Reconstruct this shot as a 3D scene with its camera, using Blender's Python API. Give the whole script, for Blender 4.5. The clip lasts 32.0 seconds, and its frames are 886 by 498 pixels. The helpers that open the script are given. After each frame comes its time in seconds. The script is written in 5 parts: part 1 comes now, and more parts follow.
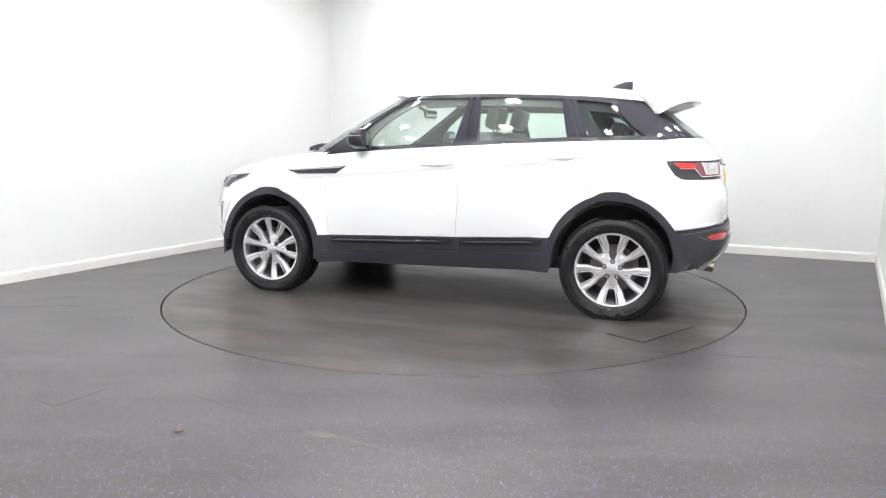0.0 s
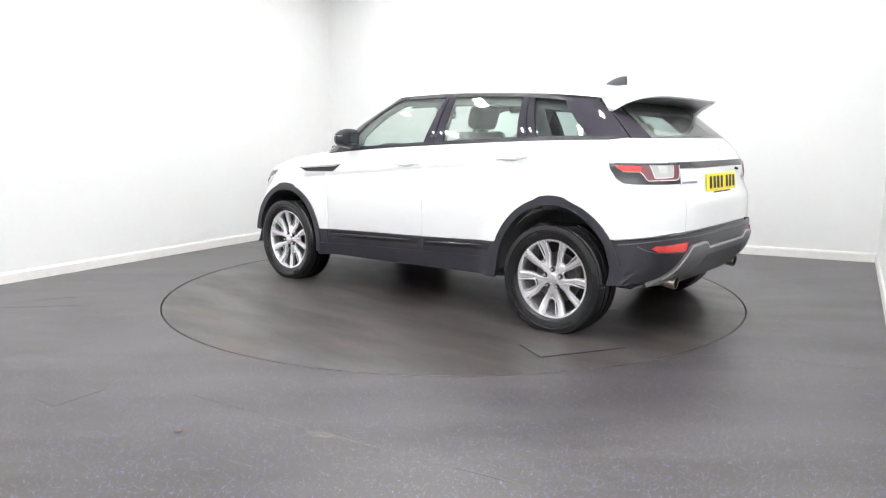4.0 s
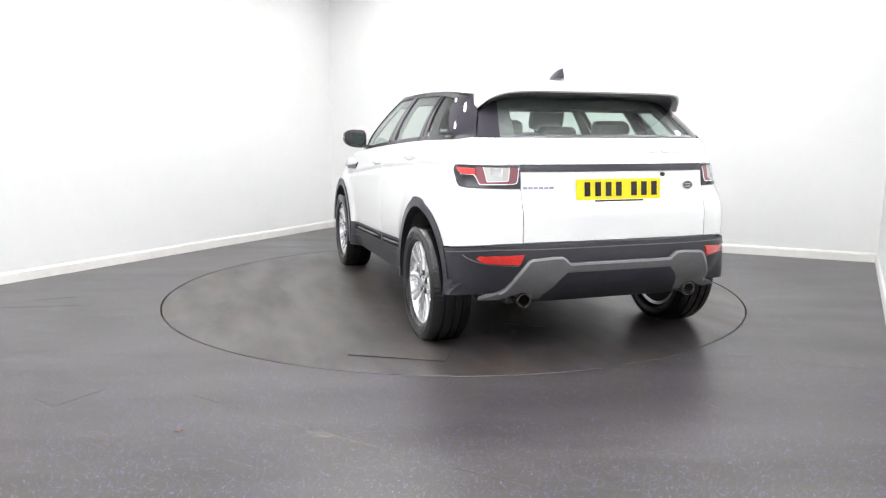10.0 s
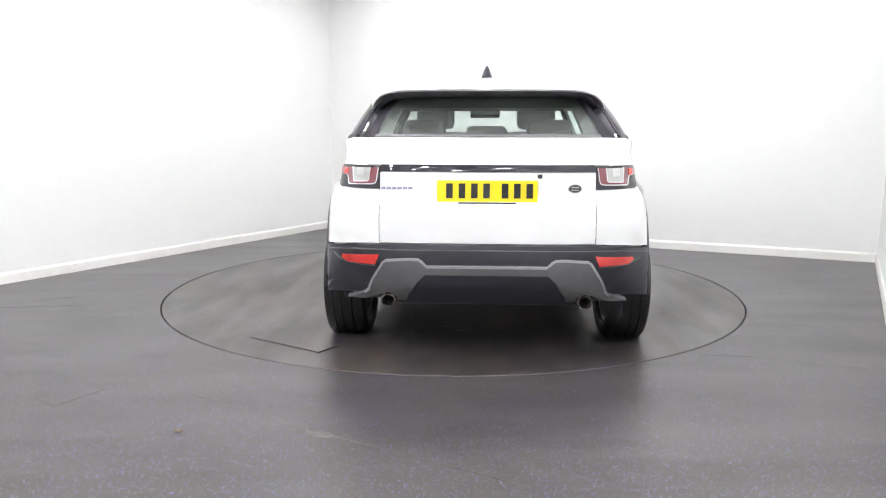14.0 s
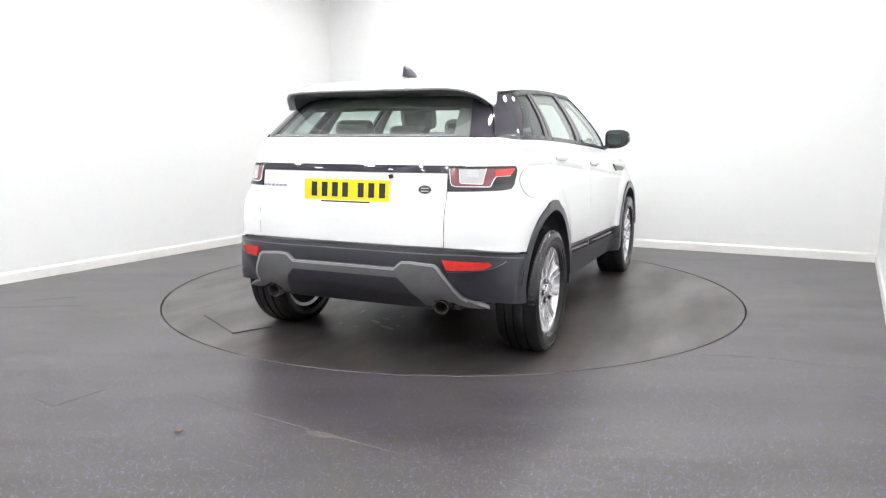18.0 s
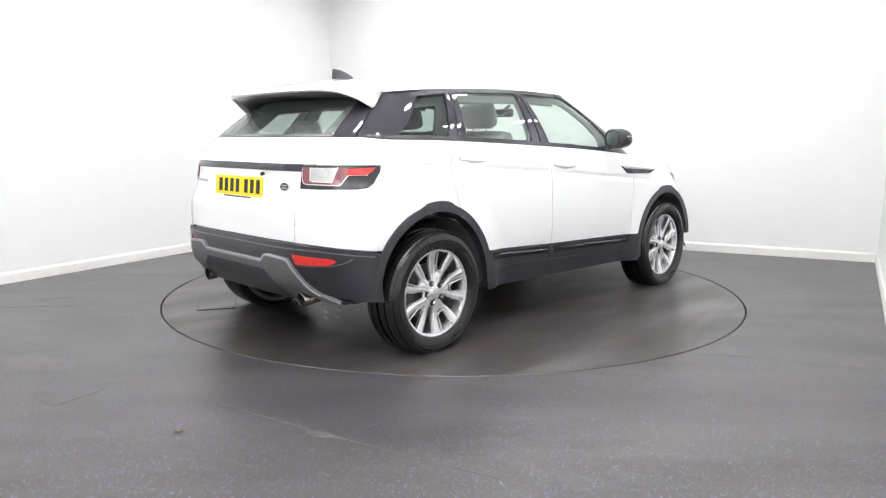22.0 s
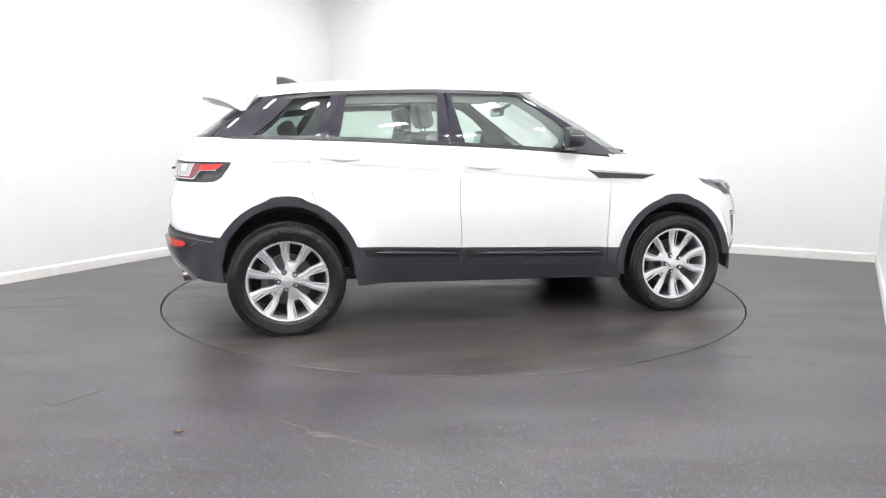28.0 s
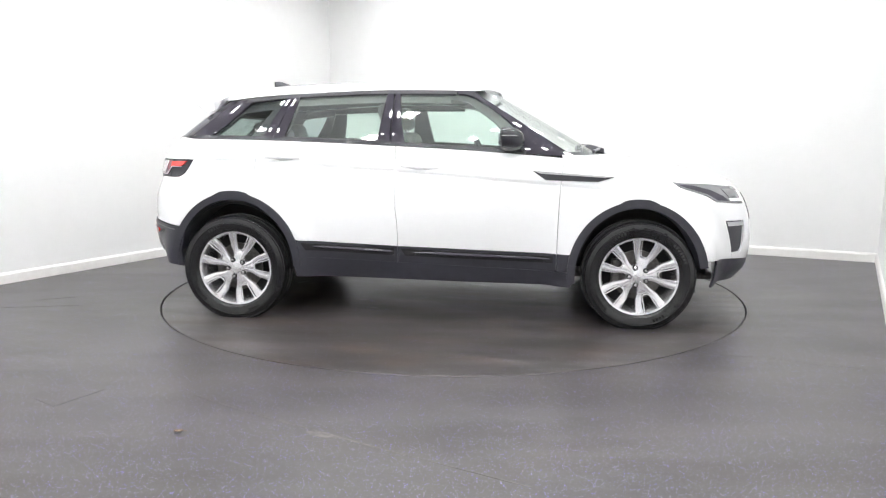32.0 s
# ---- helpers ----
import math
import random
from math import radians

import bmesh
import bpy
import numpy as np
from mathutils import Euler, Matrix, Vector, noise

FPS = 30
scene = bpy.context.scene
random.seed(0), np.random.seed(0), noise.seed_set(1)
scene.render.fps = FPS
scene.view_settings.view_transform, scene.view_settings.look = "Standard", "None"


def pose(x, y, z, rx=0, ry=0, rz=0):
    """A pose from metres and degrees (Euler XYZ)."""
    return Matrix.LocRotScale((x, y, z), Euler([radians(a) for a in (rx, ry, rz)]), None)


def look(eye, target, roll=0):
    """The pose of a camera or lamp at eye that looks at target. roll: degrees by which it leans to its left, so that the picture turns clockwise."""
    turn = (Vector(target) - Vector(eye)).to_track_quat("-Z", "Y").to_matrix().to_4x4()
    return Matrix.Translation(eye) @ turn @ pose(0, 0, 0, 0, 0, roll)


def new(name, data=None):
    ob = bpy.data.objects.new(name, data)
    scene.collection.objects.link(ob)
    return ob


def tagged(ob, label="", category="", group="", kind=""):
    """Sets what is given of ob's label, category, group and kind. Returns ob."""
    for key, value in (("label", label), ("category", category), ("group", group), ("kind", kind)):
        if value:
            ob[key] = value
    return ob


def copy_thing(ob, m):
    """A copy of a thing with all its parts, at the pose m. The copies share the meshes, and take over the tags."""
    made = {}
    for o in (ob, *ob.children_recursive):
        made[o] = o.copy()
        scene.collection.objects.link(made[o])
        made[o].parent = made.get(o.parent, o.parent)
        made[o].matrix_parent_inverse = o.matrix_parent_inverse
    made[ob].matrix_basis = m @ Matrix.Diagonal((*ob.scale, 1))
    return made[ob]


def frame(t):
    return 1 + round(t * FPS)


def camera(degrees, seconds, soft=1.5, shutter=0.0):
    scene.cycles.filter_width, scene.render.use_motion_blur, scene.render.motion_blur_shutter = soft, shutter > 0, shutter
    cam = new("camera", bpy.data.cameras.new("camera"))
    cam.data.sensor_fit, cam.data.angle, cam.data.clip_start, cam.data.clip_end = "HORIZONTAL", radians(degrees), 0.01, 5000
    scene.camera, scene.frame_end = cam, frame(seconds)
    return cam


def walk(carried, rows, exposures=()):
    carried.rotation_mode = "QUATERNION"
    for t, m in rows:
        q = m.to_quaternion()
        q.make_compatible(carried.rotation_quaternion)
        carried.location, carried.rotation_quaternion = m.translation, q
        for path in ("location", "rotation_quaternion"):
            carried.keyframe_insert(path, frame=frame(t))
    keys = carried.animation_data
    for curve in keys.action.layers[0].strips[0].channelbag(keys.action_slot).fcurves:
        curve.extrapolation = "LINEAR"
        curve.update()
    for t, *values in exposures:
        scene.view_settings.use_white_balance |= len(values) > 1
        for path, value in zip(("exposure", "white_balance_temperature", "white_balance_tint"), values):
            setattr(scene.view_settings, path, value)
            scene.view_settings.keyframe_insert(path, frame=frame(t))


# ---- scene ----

from mathutils import geometry

SPAN = 32.0
EYE = (0.0, -5.680, 1.199)
cam = camera(64.68, SPAN, soft=1.15)
AIM = look(EYE, (-0.01288, -4.692, 1.0442), 0.113)
walk(cam, [(0.0, AIM), (SPAN, AIM)])

# ---- light ----
world = bpy.data.worlds.new("world")
scene.world = world
world.use_nodes = True
world.node_tree.nodes["Background"].inputs["Color"].default_value = (0.9, 0.95, 1.0, 1)
world.node_tree.nodes["Background"].inputs["Strength"].default_value = 0.02
scene.view_settings.exposure = 0.0
PANEL_POWER = 150.0


# ---- materials ----
def material(name, colour, rough=0.5, metal=0.0, coat=0.0, spec=0.5):
    m = bpy.data.materials.new(name)
    m.use_nodes = True
    b = m.node_tree.nodes["Principled BSDF"]
    b.inputs["Base Color"].default_value = (*colour, 1)
    b.inputs["Roughness"].default_value = rough
    b.inputs["Metallic"].default_value = metal
    b.inputs["Coat Weight"].default_value = coat
    b.inputs["Coat Roughness"].default_value = 0.03
    b.inputs["Specular IOR Level"].default_value = spec
    return m


def grain(m, scale, low, high, bump=0.0, rough=None, detail=4.0, stretch=(1, 1, 1)):
    """Mottles the base colour between low and high at two scales, with a fine bump."""
    t = m.node_tree
    b = t.nodes["Principled BSDF"]
    co = t.nodes.new("ShaderNodeTexCoord")
    mp = t.nodes.new("ShaderNodeMapping")
    mp.inputs["Scale"].default_value = stretch
    t.links.new(co.outputs["Object"], mp.inputs["Vector"])
    big, fine = t.nodes.new("ShaderNodeTexNoise"), t.nodes.new("ShaderNodeTexNoise")
    big.inputs["Scale"].default_value, fine.inputs["Scale"].default_value = scale * 0.12, scale
    big.inputs["Detail"].default_value = fine.inputs["Detail"].default_value = detail
    mix = t.nodes.new("ShaderNodeMath")
    mix.operation = "ADD"
    for n, k in ((big, 0), (fine, 1)):
        t.links.new(mp.outputs["Vector"], n.inputs["Vector"])
        t.links.new(n.outputs["Fac"], mix.inputs[k])
    ramp = t.nodes.new("ShaderNodeMapRange")
    ramp.inputs["From Min"].default_value, ramp.inputs["From Max"].default_value = 0.7, 1.3
    t.links.new(mix.outputs[0], ramp.inputs["Value"])
    col = t.nodes.new("ShaderNodeMix")
    col.data_type = "RGBA"
    col.inputs["A"].default_value, col.inputs["B"].default_value = (*low, 1), (*high, 1)
    t.links.new(ramp.outputs["Result"], col.inputs["Factor"])
    t.links.new(col.outputs["Result"], b.inputs["Base Color"])
    if rough:
        rr = t.nodes.new("ShaderNodeMapRange")
        rr.inputs["From Min"].default_value, rr.inputs["From Max"].default_value = 0.7, 1.3
        rr.inputs["To Min"].default_value, rr.inputs["To Max"].default_value = rough
        t.links.new(mix.outputs[0], rr.inputs["Value"])
        t.links.new(rr.outputs["Result"], b.inputs["Roughness"])
    if bump:
        bp = t.nodes.new("ShaderNodeBump")
        bp.inputs["Strength"].default_value, bp.inputs["Distance"].default_value = 1.0, bump
        t.links.new(fine.outputs["Fac"], bp.inputs["Height"])
        t.links.new(bp.outputs["Normal"], b.inputs["Normal"])
    return m


def glass(name, tint, gloss=0.05, haze_share=0.08, facing=0.085):
    m = bpy.data.materials.new(name)
    m.use_nodes = True
    t = m.node_tree
    t.nodes.remove(t.nodes["Principled BSDF"])
    clear, shine, mix, edge = (t.nodes.new("ShaderNode" + k) for k in ("BsdfTransparent", "BsdfGlossy", "MixShader", "LayerWeight"))
    clear.inputs["Color"].default_value = (*tint, 1)
    shine.inputs["Roughness"].default_value = gloss
    edge.inputs["Blend"].default_value = 0.5
    steep, fr = t.nodes.new("ShaderNodeMath"), t.nodes.new("ShaderNodeMapRange")
    steep.operation, steep.inputs[1].default_value = "POWER", 5.0
    fr.inputs["To Min"].default_value = facing
    t.links.new(edge.outputs["Facing"], steep.inputs[0])
    t.links.new(steep.outputs[0], fr.inputs["Value"])
    # a pale diffuse share stands in for the veil of room light on glass
    haze, film = t.nodes.new("ShaderNodeBsdfDiffuse"), t.nodes.new("ShaderNodeMixShader")
    haze.inputs["Color"].default_value = (0.7, 0.75, 0.73, 1)
    film.inputs[0].default_value = haze_share
    t.links.new(clear.outputs[0], film.inputs[1])
    t.links.new(haze.outputs[0], film.inputs[2])
    t.links.new(fr.outputs[0], mix.inputs[0])
    t.links.new(film.outputs[0], mix.inputs[1])
    t.links.new(shine.outputs[0], mix.inputs[2])
    t.links.new(mix.outputs[0], t.nodes["Material Output"].inputs["Surface"])
    return m


def glow(name, colour, power):
    m = material(name, colour, 0.4)
    b = m.node_tree.nodes["Principled BSDF"]
    b.inputs["Emission Color"].default_value = (*colour, 1)
    b.inputs["Emission Strength"].default_value = power
    return m


def floor_material(name, low, high, flakes, smear, base, brownish):
    """Dark glossy vinyl: soft clouds, long dull smears, and small pale and violet flakes."""
    m = material(name, low, 0.25, spec=0.42)
    t = m.node_tree
    b = t.nodes["Principled BSDF"]
    co = t.nodes.new("ShaderNodeTexCoord")

    def noise_node(scale, detail, stretch=(1, 1, 1), twist=0.0, swirl=0.15):
        mp = t.nodes.new("ShaderNodeMapping")
        mp.inputs["Scale"].default_value, mp.inputs["Rotation"].default_value = stretch, (0, 0, radians(twist))
        n = t.nodes.new("ShaderNodeTexNoise")
        n.inputs["Scale"].default_value, n.inputs["Detail"].default_value, n.inputs["Distortion"].default_value = scale, detail, swirl
        t.links.new(co.outputs["Object"], mp.inputs["Vector"])
        t.links.new(mp.outputs["Vector"], n.inputs["Vector"])
        return n.outputs["Fac"]

    def ramp(src, a, z, lo, hi):
        r = t.nodes.new("ShaderNodeMapRange")
        r.interpolation_type = "SMOOTHSTEP"
        for k, v in (("From Min", a), ("From Max", z), ("To Min", lo), ("To Max", hi)):
            r.inputs[k].default_value = v
        t.links.new(src, r.inputs["Value"])
        return r.outputs["Result"]

    def blend(fac, a, z):
        x = t.nodes.new("ShaderNodeMix")
        x.data_type = "RGBA"
        t.links.new(fac, x.inputs["Factor"])
        for key, v in (("A", a), ("B", z)):
            if isinstance(v, tuple):
                x.inputs[key].default_value = (*v, 1)
            else:
                t.links.new(v, x.inputs[key])
        return x.outputs["Result"]

    def math_node(op, a, z):
        n = t.nodes.new("ShaderNodeMath")
        n.operation = op
        for k, v in enumerate((a, z)):
            if isinstance(v, (int, float)):
                n.inputs[k].default_value = v
            else:
                t.links.new(v, n.inputs[k])
        return n.outputs[0]

    clouds = noise_node(0.9, 3, swirl=0.0)
    streak = noise_node(1.4, 4, (0.35, 2.2, 1), 28, 0.0)
    wipe = noise_node(0.9, 1, (0.5, 1.8, 1), -25, 0.0)
    colour = blend(ramp(clouds, 0.35, 0.65, 0, 1), low, high)
    colour = blend(ramp(streak, 0.48, 0.80, 0, smear), colour, tuple(c * 2.1 for c in high))
    scuff = math_node("MULTIPLY", ramp(noise_node(9.0, 6, (0.5, 1.4, 1), 60, 0.0), 0.30, 0.90, 0, 0.55 * smear), ramp(noise_node(1.3, 2, swirl=0.0), 0.36, 0.74, 0, 1))
    colour = blend(scuff, colour, (0.24, 0.235, 0.23))
    mottle = ramp(noise_node(2.6, 4, (0.5, 1.5, 1), 40, 0.0), 0.28, 0.72, 0.7 * smear, 0.0)
    colour = blend(mottle, colour, tuple(c * 0.7 for c in low))
    brown = ramp(noise_node(3.4, 4, (0.5, 1.5, 1), 70, 0.0), 0.46, 0.78, 0, brownish * 1.6)
    colour = blend(brown, colour, (0.092, 0.064, 0.048))
    speck = ramp(noise_node(95.0, 2, swirl=0.0), 0.30, 0.70, 0.0, 0.45)
    colour = blend(speck, colour, tuple(c * 0.45 for c in low))
    rough = math_node("ADD", ramp(clouds, 0.35, 0.65, base, base + 0.032), ramp(streak, 0.4, 0.8, 0.0, 0.045 * smear))
    rough = math_node("ADD", rough, ramp(wipe, 0.40, 0.70, 0.0, 0.03 * smear))
    rough = math_node("ADD", rough, ramp(noise_node(1.8, 1, (0.5, 1.6, 1), 20, 0.0), 0.18, 0.82, 0.0, 0.09 * smear))
    t.links.new(math_node("MAXIMUM", rough, base), b.inputs["Roughness"])
    film = ramp(noise_node(2.1, 5, (0.45, 1.5, 1), 15, 0.0), 0.34, 0.68, 0.43 - 0.13 * smear, 0.44 + 0.30 * smear)
    t.links.new(film, b.inputs["Specular IOR Level"])
    for scale, size, share, tones in ((130.0, 0.28, flakes, ((0.42, 0.40, 0.50), (0.20, 0.15, 0.85))), (215.0, 0.30, flakes * 1.2, ((0.36, 0.35, 0.40), (0.18, 0.14, 0.55)))):
        vo = t.nodes.new("ShaderNodeTexVoronoi")
        vo.inputs["Scale"].default_value = scale
        t.links.new(co.outputs["Object"], vo.inputs["Vector"])
        sep = t.nodes.new("ShaderNodeSeparateColor")
        t.links.new(vo.outputs["Color"], sep.inputs[0])
        hit = math_node("MULTIPLY", math_node("LESS_THAN", vo.outputs["Distance"], size), math_node("GREATER_THAN", sep.outputs[0], 1 - share))
        colour = blend(hit, colour, blend(sep.outputs[1], *tones))
    t.links.new(colour, b.inputs["Base Color"])
    fine = noise_node(60.0, 1)
    bp = t.nodes.new("ShaderNodeBump")
    bp.inputs["Strength"].default_value, bp.inputs["Distance"].default_value = 0.10, 0.0004
    t.links.new(fine, bp.inputs["Height"])
    t.links.new(bp.outputs["Normal"], b.inputs["Normal"])
    return m


WALL = grain(material("wall_paint", (0.82, 0.82, 0.82), 0.6), 14.0, (0.76, 0.76, 0.753), (0.775, 0.775, 0.77), bump=0.0004)
SKIRT = grain(material("skirting_paint", (0.78, 0.77, 0.74), 0.4), 20.0, (0.74, 0.725, 0.70), (0.79, 0.78, 0.76))
CEIL = material("ceiling_paint", (0.85, 0.85, 0.85), 0.8)
FLOOR = floor_material("floor_vinyl", (0.053, 0.0475, 0.046), (0.065, 0.059, 0.0565), 0.12, 0.42, 0.295, 0.05)
DISC = floor_material("turntable_vinyl", (0.052, 0.046, 0.044), (0.074, 0.067, 0.063), 0.04, 1.15, 0.278, 0.5)
GROOVE = material("groove_black", (0.008, 0.008, 0.008), 0.7)
LED = glow("panel_glow", (0.985, 0.99, 1.0), PANEL_POWER)
FIXTURE = material("fixture_white", (0.8, 0.8, 0.8), 0.4)
PAINT = grain(material("white_paint", (0.89, 0.89, 0.89), 0.3, coat=1.0), 30.0, (0.88, 0.885, 0.89), (0.895, 0.90, 0.905))
GLOSS = material("gloss_black", (0.040, 0.037, 0.048), 0.5, coat=1.0, spec=0.0)
GLOSS.node_tree.nodes["Principled BSDF"].inputs["Coat IOR"].default_value = 1.5
GLOSS.node_tree.nodes["Principled BSDF"].inputs["Coat Roughness"].default_value = 0.015
CASE = grain(material("mirror_case", (0.026, 0.026, 0.031), 0.26), 160.0, (0.030, 0.030, 0.036), (0.038, 0.038, 0.045))
CLAD = grain(material("black_plastic", (0.031, 0.031, 0.037), 0.34), 160.0, (0.028, 0.028, 0.036), (0.036, 0.036, 0.046), bump=0.0003)
RAIL = material("rail_black", (0.026, 0.026, 0.031), 0.5)
SKID = grain(material("grey_plastic", (0.14, 0.14, 0.145), 0.4), 120.0, (0.125, 0.125, 0.13), (0.155, 0.155, 0.16))
EDGE = material("pale_grey", (0.42, 0.42, 0.43), 0.35, 0.2)
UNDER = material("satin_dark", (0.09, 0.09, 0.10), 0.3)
LETTER = material("letter_silver", (0.60, 0.60, 0.62), 0.35, 0.4)
SEAM = material("seam_grey", (0.48, 0.48, 0.485), 0.6)
LINER = material("liner_black", (0.014, 0.014, 0.015), 0.8)
RUBBER = grain(material("rubber", (0.012, 0.012, 0.013), 0.20), 25.0, (0.010, 0.010, 0.011), (0.014, 0.014, 0.015), bump=0.0001)
ALLOY = grain(material("alloy", (0.93, 0.93, 0.95), 0.22, 0.8, coat=0.4), 80.0, (0.92, 0.92, 0.94), (0.95, 0.95, 0.97))
FELT = grain(material("grey_felt", (0.11, 0.11, 0.115), 0.9), 90.0, (0.09, 0.09, 0.095), (0.13, 0.13, 0.135), bump=0.0004)
HANDLE_SHADE = material("handle_shade", (0.50, 0.50, 0.51), 0.4)
DARKMETAL = grain(material("dark_metal", (0.12, 0.12, 0.12), 0.45, 0.8), 60.0, (0.07, 0.065, 0.06), (0.16, 0.155, 0.15))
CHROME = material("chrome", (0.75, 0.75, 0.76), 0.12, 1.0)
CLEAR = glass("clear_glass", (0.87, 0.99, 0.93))
REAR = glass("rear_glass", (0.84, 0.93, 0.88), haze_share=0.11, facing=0.10)
SCREEN = glass("windscreen_glass", (0.95, 0.99, 0.97))
PRIVACY = glass("tinted_glass", (0.52, 0.60, 0.585), haze_share=0.012, facing=0.045)
DULLRED = material("maroon_lens", (0.20, 0.055, 0.07), 0.2, coat=1.0)
RED = grain(material("red_lens", (0.7, 0.03, 0.025), 0.12, coat=1.0), 120.0, (0.58, 0.02, 0.02), (0.78, 0.05, 0.04))
LENS = material("clear_lens", (0.50, 0.49, 0.49), 0.15, coat=1.0)
HEADGLASS = material("lamp_glass", (0.26, 0.26, 0.27), 0.12, 0.3, coat=1.0)
GUIDE = material("light_guide", (0.78, 0.74, 0.75), 0.2, coat=1.0)
YELLOW = material("plate_yellow", (0.88, 0.72, 0.01), 0.35)
INK = material("dark_ink", (0.012, 0.012, 0.012), 0.5)
BLUE = material("badge_blue", (0.34, 0.34, 0.48), 0.3, 0.5)
GREEN = material("badge_dark", (0.03, 0.04, 0.035), 0.3)
SEAT = grain(material("seat_leather", (0.28, 0.28, 0.27), 0.5), 40.0, (0.25, 0.25, 0.24), (0.32, 0.32, 0.30), bump=0.0005)
DASH = grain(material("dash_plastic", (0.05, 0.05, 0.052), 0.6), 120.0, (0.045, 0.045, 0.047), (0.06, 0.06, 0.062), bump=0.0003)
LINING = grain(material("headlining", (0.12, 0.122, 0.118), 0.9), 90.0, (0.105, 0.107, 0.103), (0.135, 0.137, 0.132))
MIRROR = material("mirror_glass", (0.42, 0.50, 0.50), 0.02, 1.0)
STEEL = material("exhaust_steel", (0.55, 0.5, 0.45), 0.25, 1.0)
SCUFF = grain(material("worn_joint", (0.14, 0.13, 0.12), 0.45), 40.0, (0.055, 0.05, 0.047), (0.17, 0.16, 0.145))
JOINT = material("faint_joint", (0.030, 0.027, 0.026), 0.4)
RESIDUE = grain(material("dried_film", (0.2, 0.195, 0.19), 0.3), 45.0, (0.07, 0.066, 0.063), (0.20, 0.195, 0.19))
LEAF = grain(material("dry_leaf", (0.22, 0.16, 0.10), 0.7), 80.0, (0.15, 0.10, 0.06), (0.30, 0.22, 0.15))


# ---- building helpers ----
def part(name, bm, mat, parent=None, label="", smooth=None):
    """Links a bmesh as one mesh object under parent. smooth: the angle in degrees up to which edges are smooth."""
    me = bpy.data.meshes.new(name)
    if smooth is not None:
        bm.normal_update()
        lim = radians(smooth)
        for f in bm.faces:
            f.smooth = True
        for e in bm.edges:
            if len(e.link_faces) == 2 and e.calc_face_angle(0) > lim:
                e.smooth = False
    bm.to_mesh(me)
    bm.free()
    me.materials.append(mat)
    ob = new(name, me)
    ob.parent = parent
    if label:
        ob["label"] = label
    return ob


def add_box(bm, lo, hi, bevel=0.0, m=None):
    lo, hi = Vector(lo), Vector(hi)
    mat = Matrix.Translation((lo + hi) / 2) @ Matrix.Diagonal((*(hi - lo), 1))
    made = bmesh.ops.create_cube(bm, size=1, matrix=(m or Matrix()) @ mat)["verts"]
    if bevel:
        edges = list({e for v in made for e in v.link_edges})
        bmesh.ops.bevel(bm, geom=edges, offset=bevel, segments=2, affect="EDGES", profile=0.5)
    return bm


def box(lo, hi, bevel=0.0, m=None):
    return add_box(bmesh.new(), lo, hi, bevel, m)


def lathe(profile, seg=48, closed=False, m=None):
    """Turns (radius, height) points about the local z axis."""
    bm = bmesh.new()
    rings = []
    for r, h in profile:
        rings.append([bm.verts.new((r * math.cos(a), r * math.sin(a), h)) for a in (2 * math.pi * i / seg for i in range(seg))])
    pairs = list(zip(rings, rings[1:])) + ([(rings[-1], rings[0])] if closed else [])
    for a, b in pairs:
        for i in range(seg):
            j = (i + 1) % seg
            bm.faces.new((a[i], a[j], b[j], b[i]))
    if not closed:
        for ring, flip in ((rings[0], True), (rings[-1], False)):
            bm.faces.new(ring[::-1] if flip else ring)
    bmesh.ops.recalc_face_normals(bm, faces=bm.faces)
    if m:
        bmesh.ops.transform(bm, matrix=m, verts=bm.verts)
    return bm


def tube(points, radius, seg=10, ends=True):
    """A round bar along points; radius a number or one for each point."""
    bm = bmesh.new()
    pts = [Vector(p) for p in points]
    rad = [radius] * len(pts) if isinstance(radius, (int, float)) else radius
    rings = []
    for i, p in enumerate(pts):
        d = (pts[min(i + 1, len(pts) - 1)] - pts[max(i - 1, 0)]).normalized()
        q = d.to_track_quat("Z", "Y").to_matrix()
        rings.append([bm.verts.new(p + q @ Vector((rad[i] * math.cos(a), rad[i] * math.sin(a), 0))) for a in (2 * math.pi * k / seg for k in range(seg))])
    for a, b in zip(rings, rings[1:]):
        for i in range(seg):
            j = (i + 1) % seg
            bm.faces.new((a[i], a[j], b[j], b[i]))
    if ends:
        bm.faces.new(rings[0][::-1])
        bm.faces.new(rings[-1])
    return bm


def loft(rings, caps=True, closed=True):
    """Skins a row of rings (lists of points of one length)."""
    bm = bmesh.new()
    vs = [[bm.verts.new(p) for p in r] for r in rings]
    n = len(vs[0])
    for a, b in zip(vs, vs[1:]):
        for i in range(n if closed else n - 1):
            j = (i + 1) % n
            bm.faces.new((a[i], a[j], b[j], b[i]))
    if caps and closed:
        bm.faces.new(vs[0][::-1])
        bm.faces.new(vs[-1])
    bmesh.ops.recalc_face_normals(bm, faces=bm.faces)
    return bm


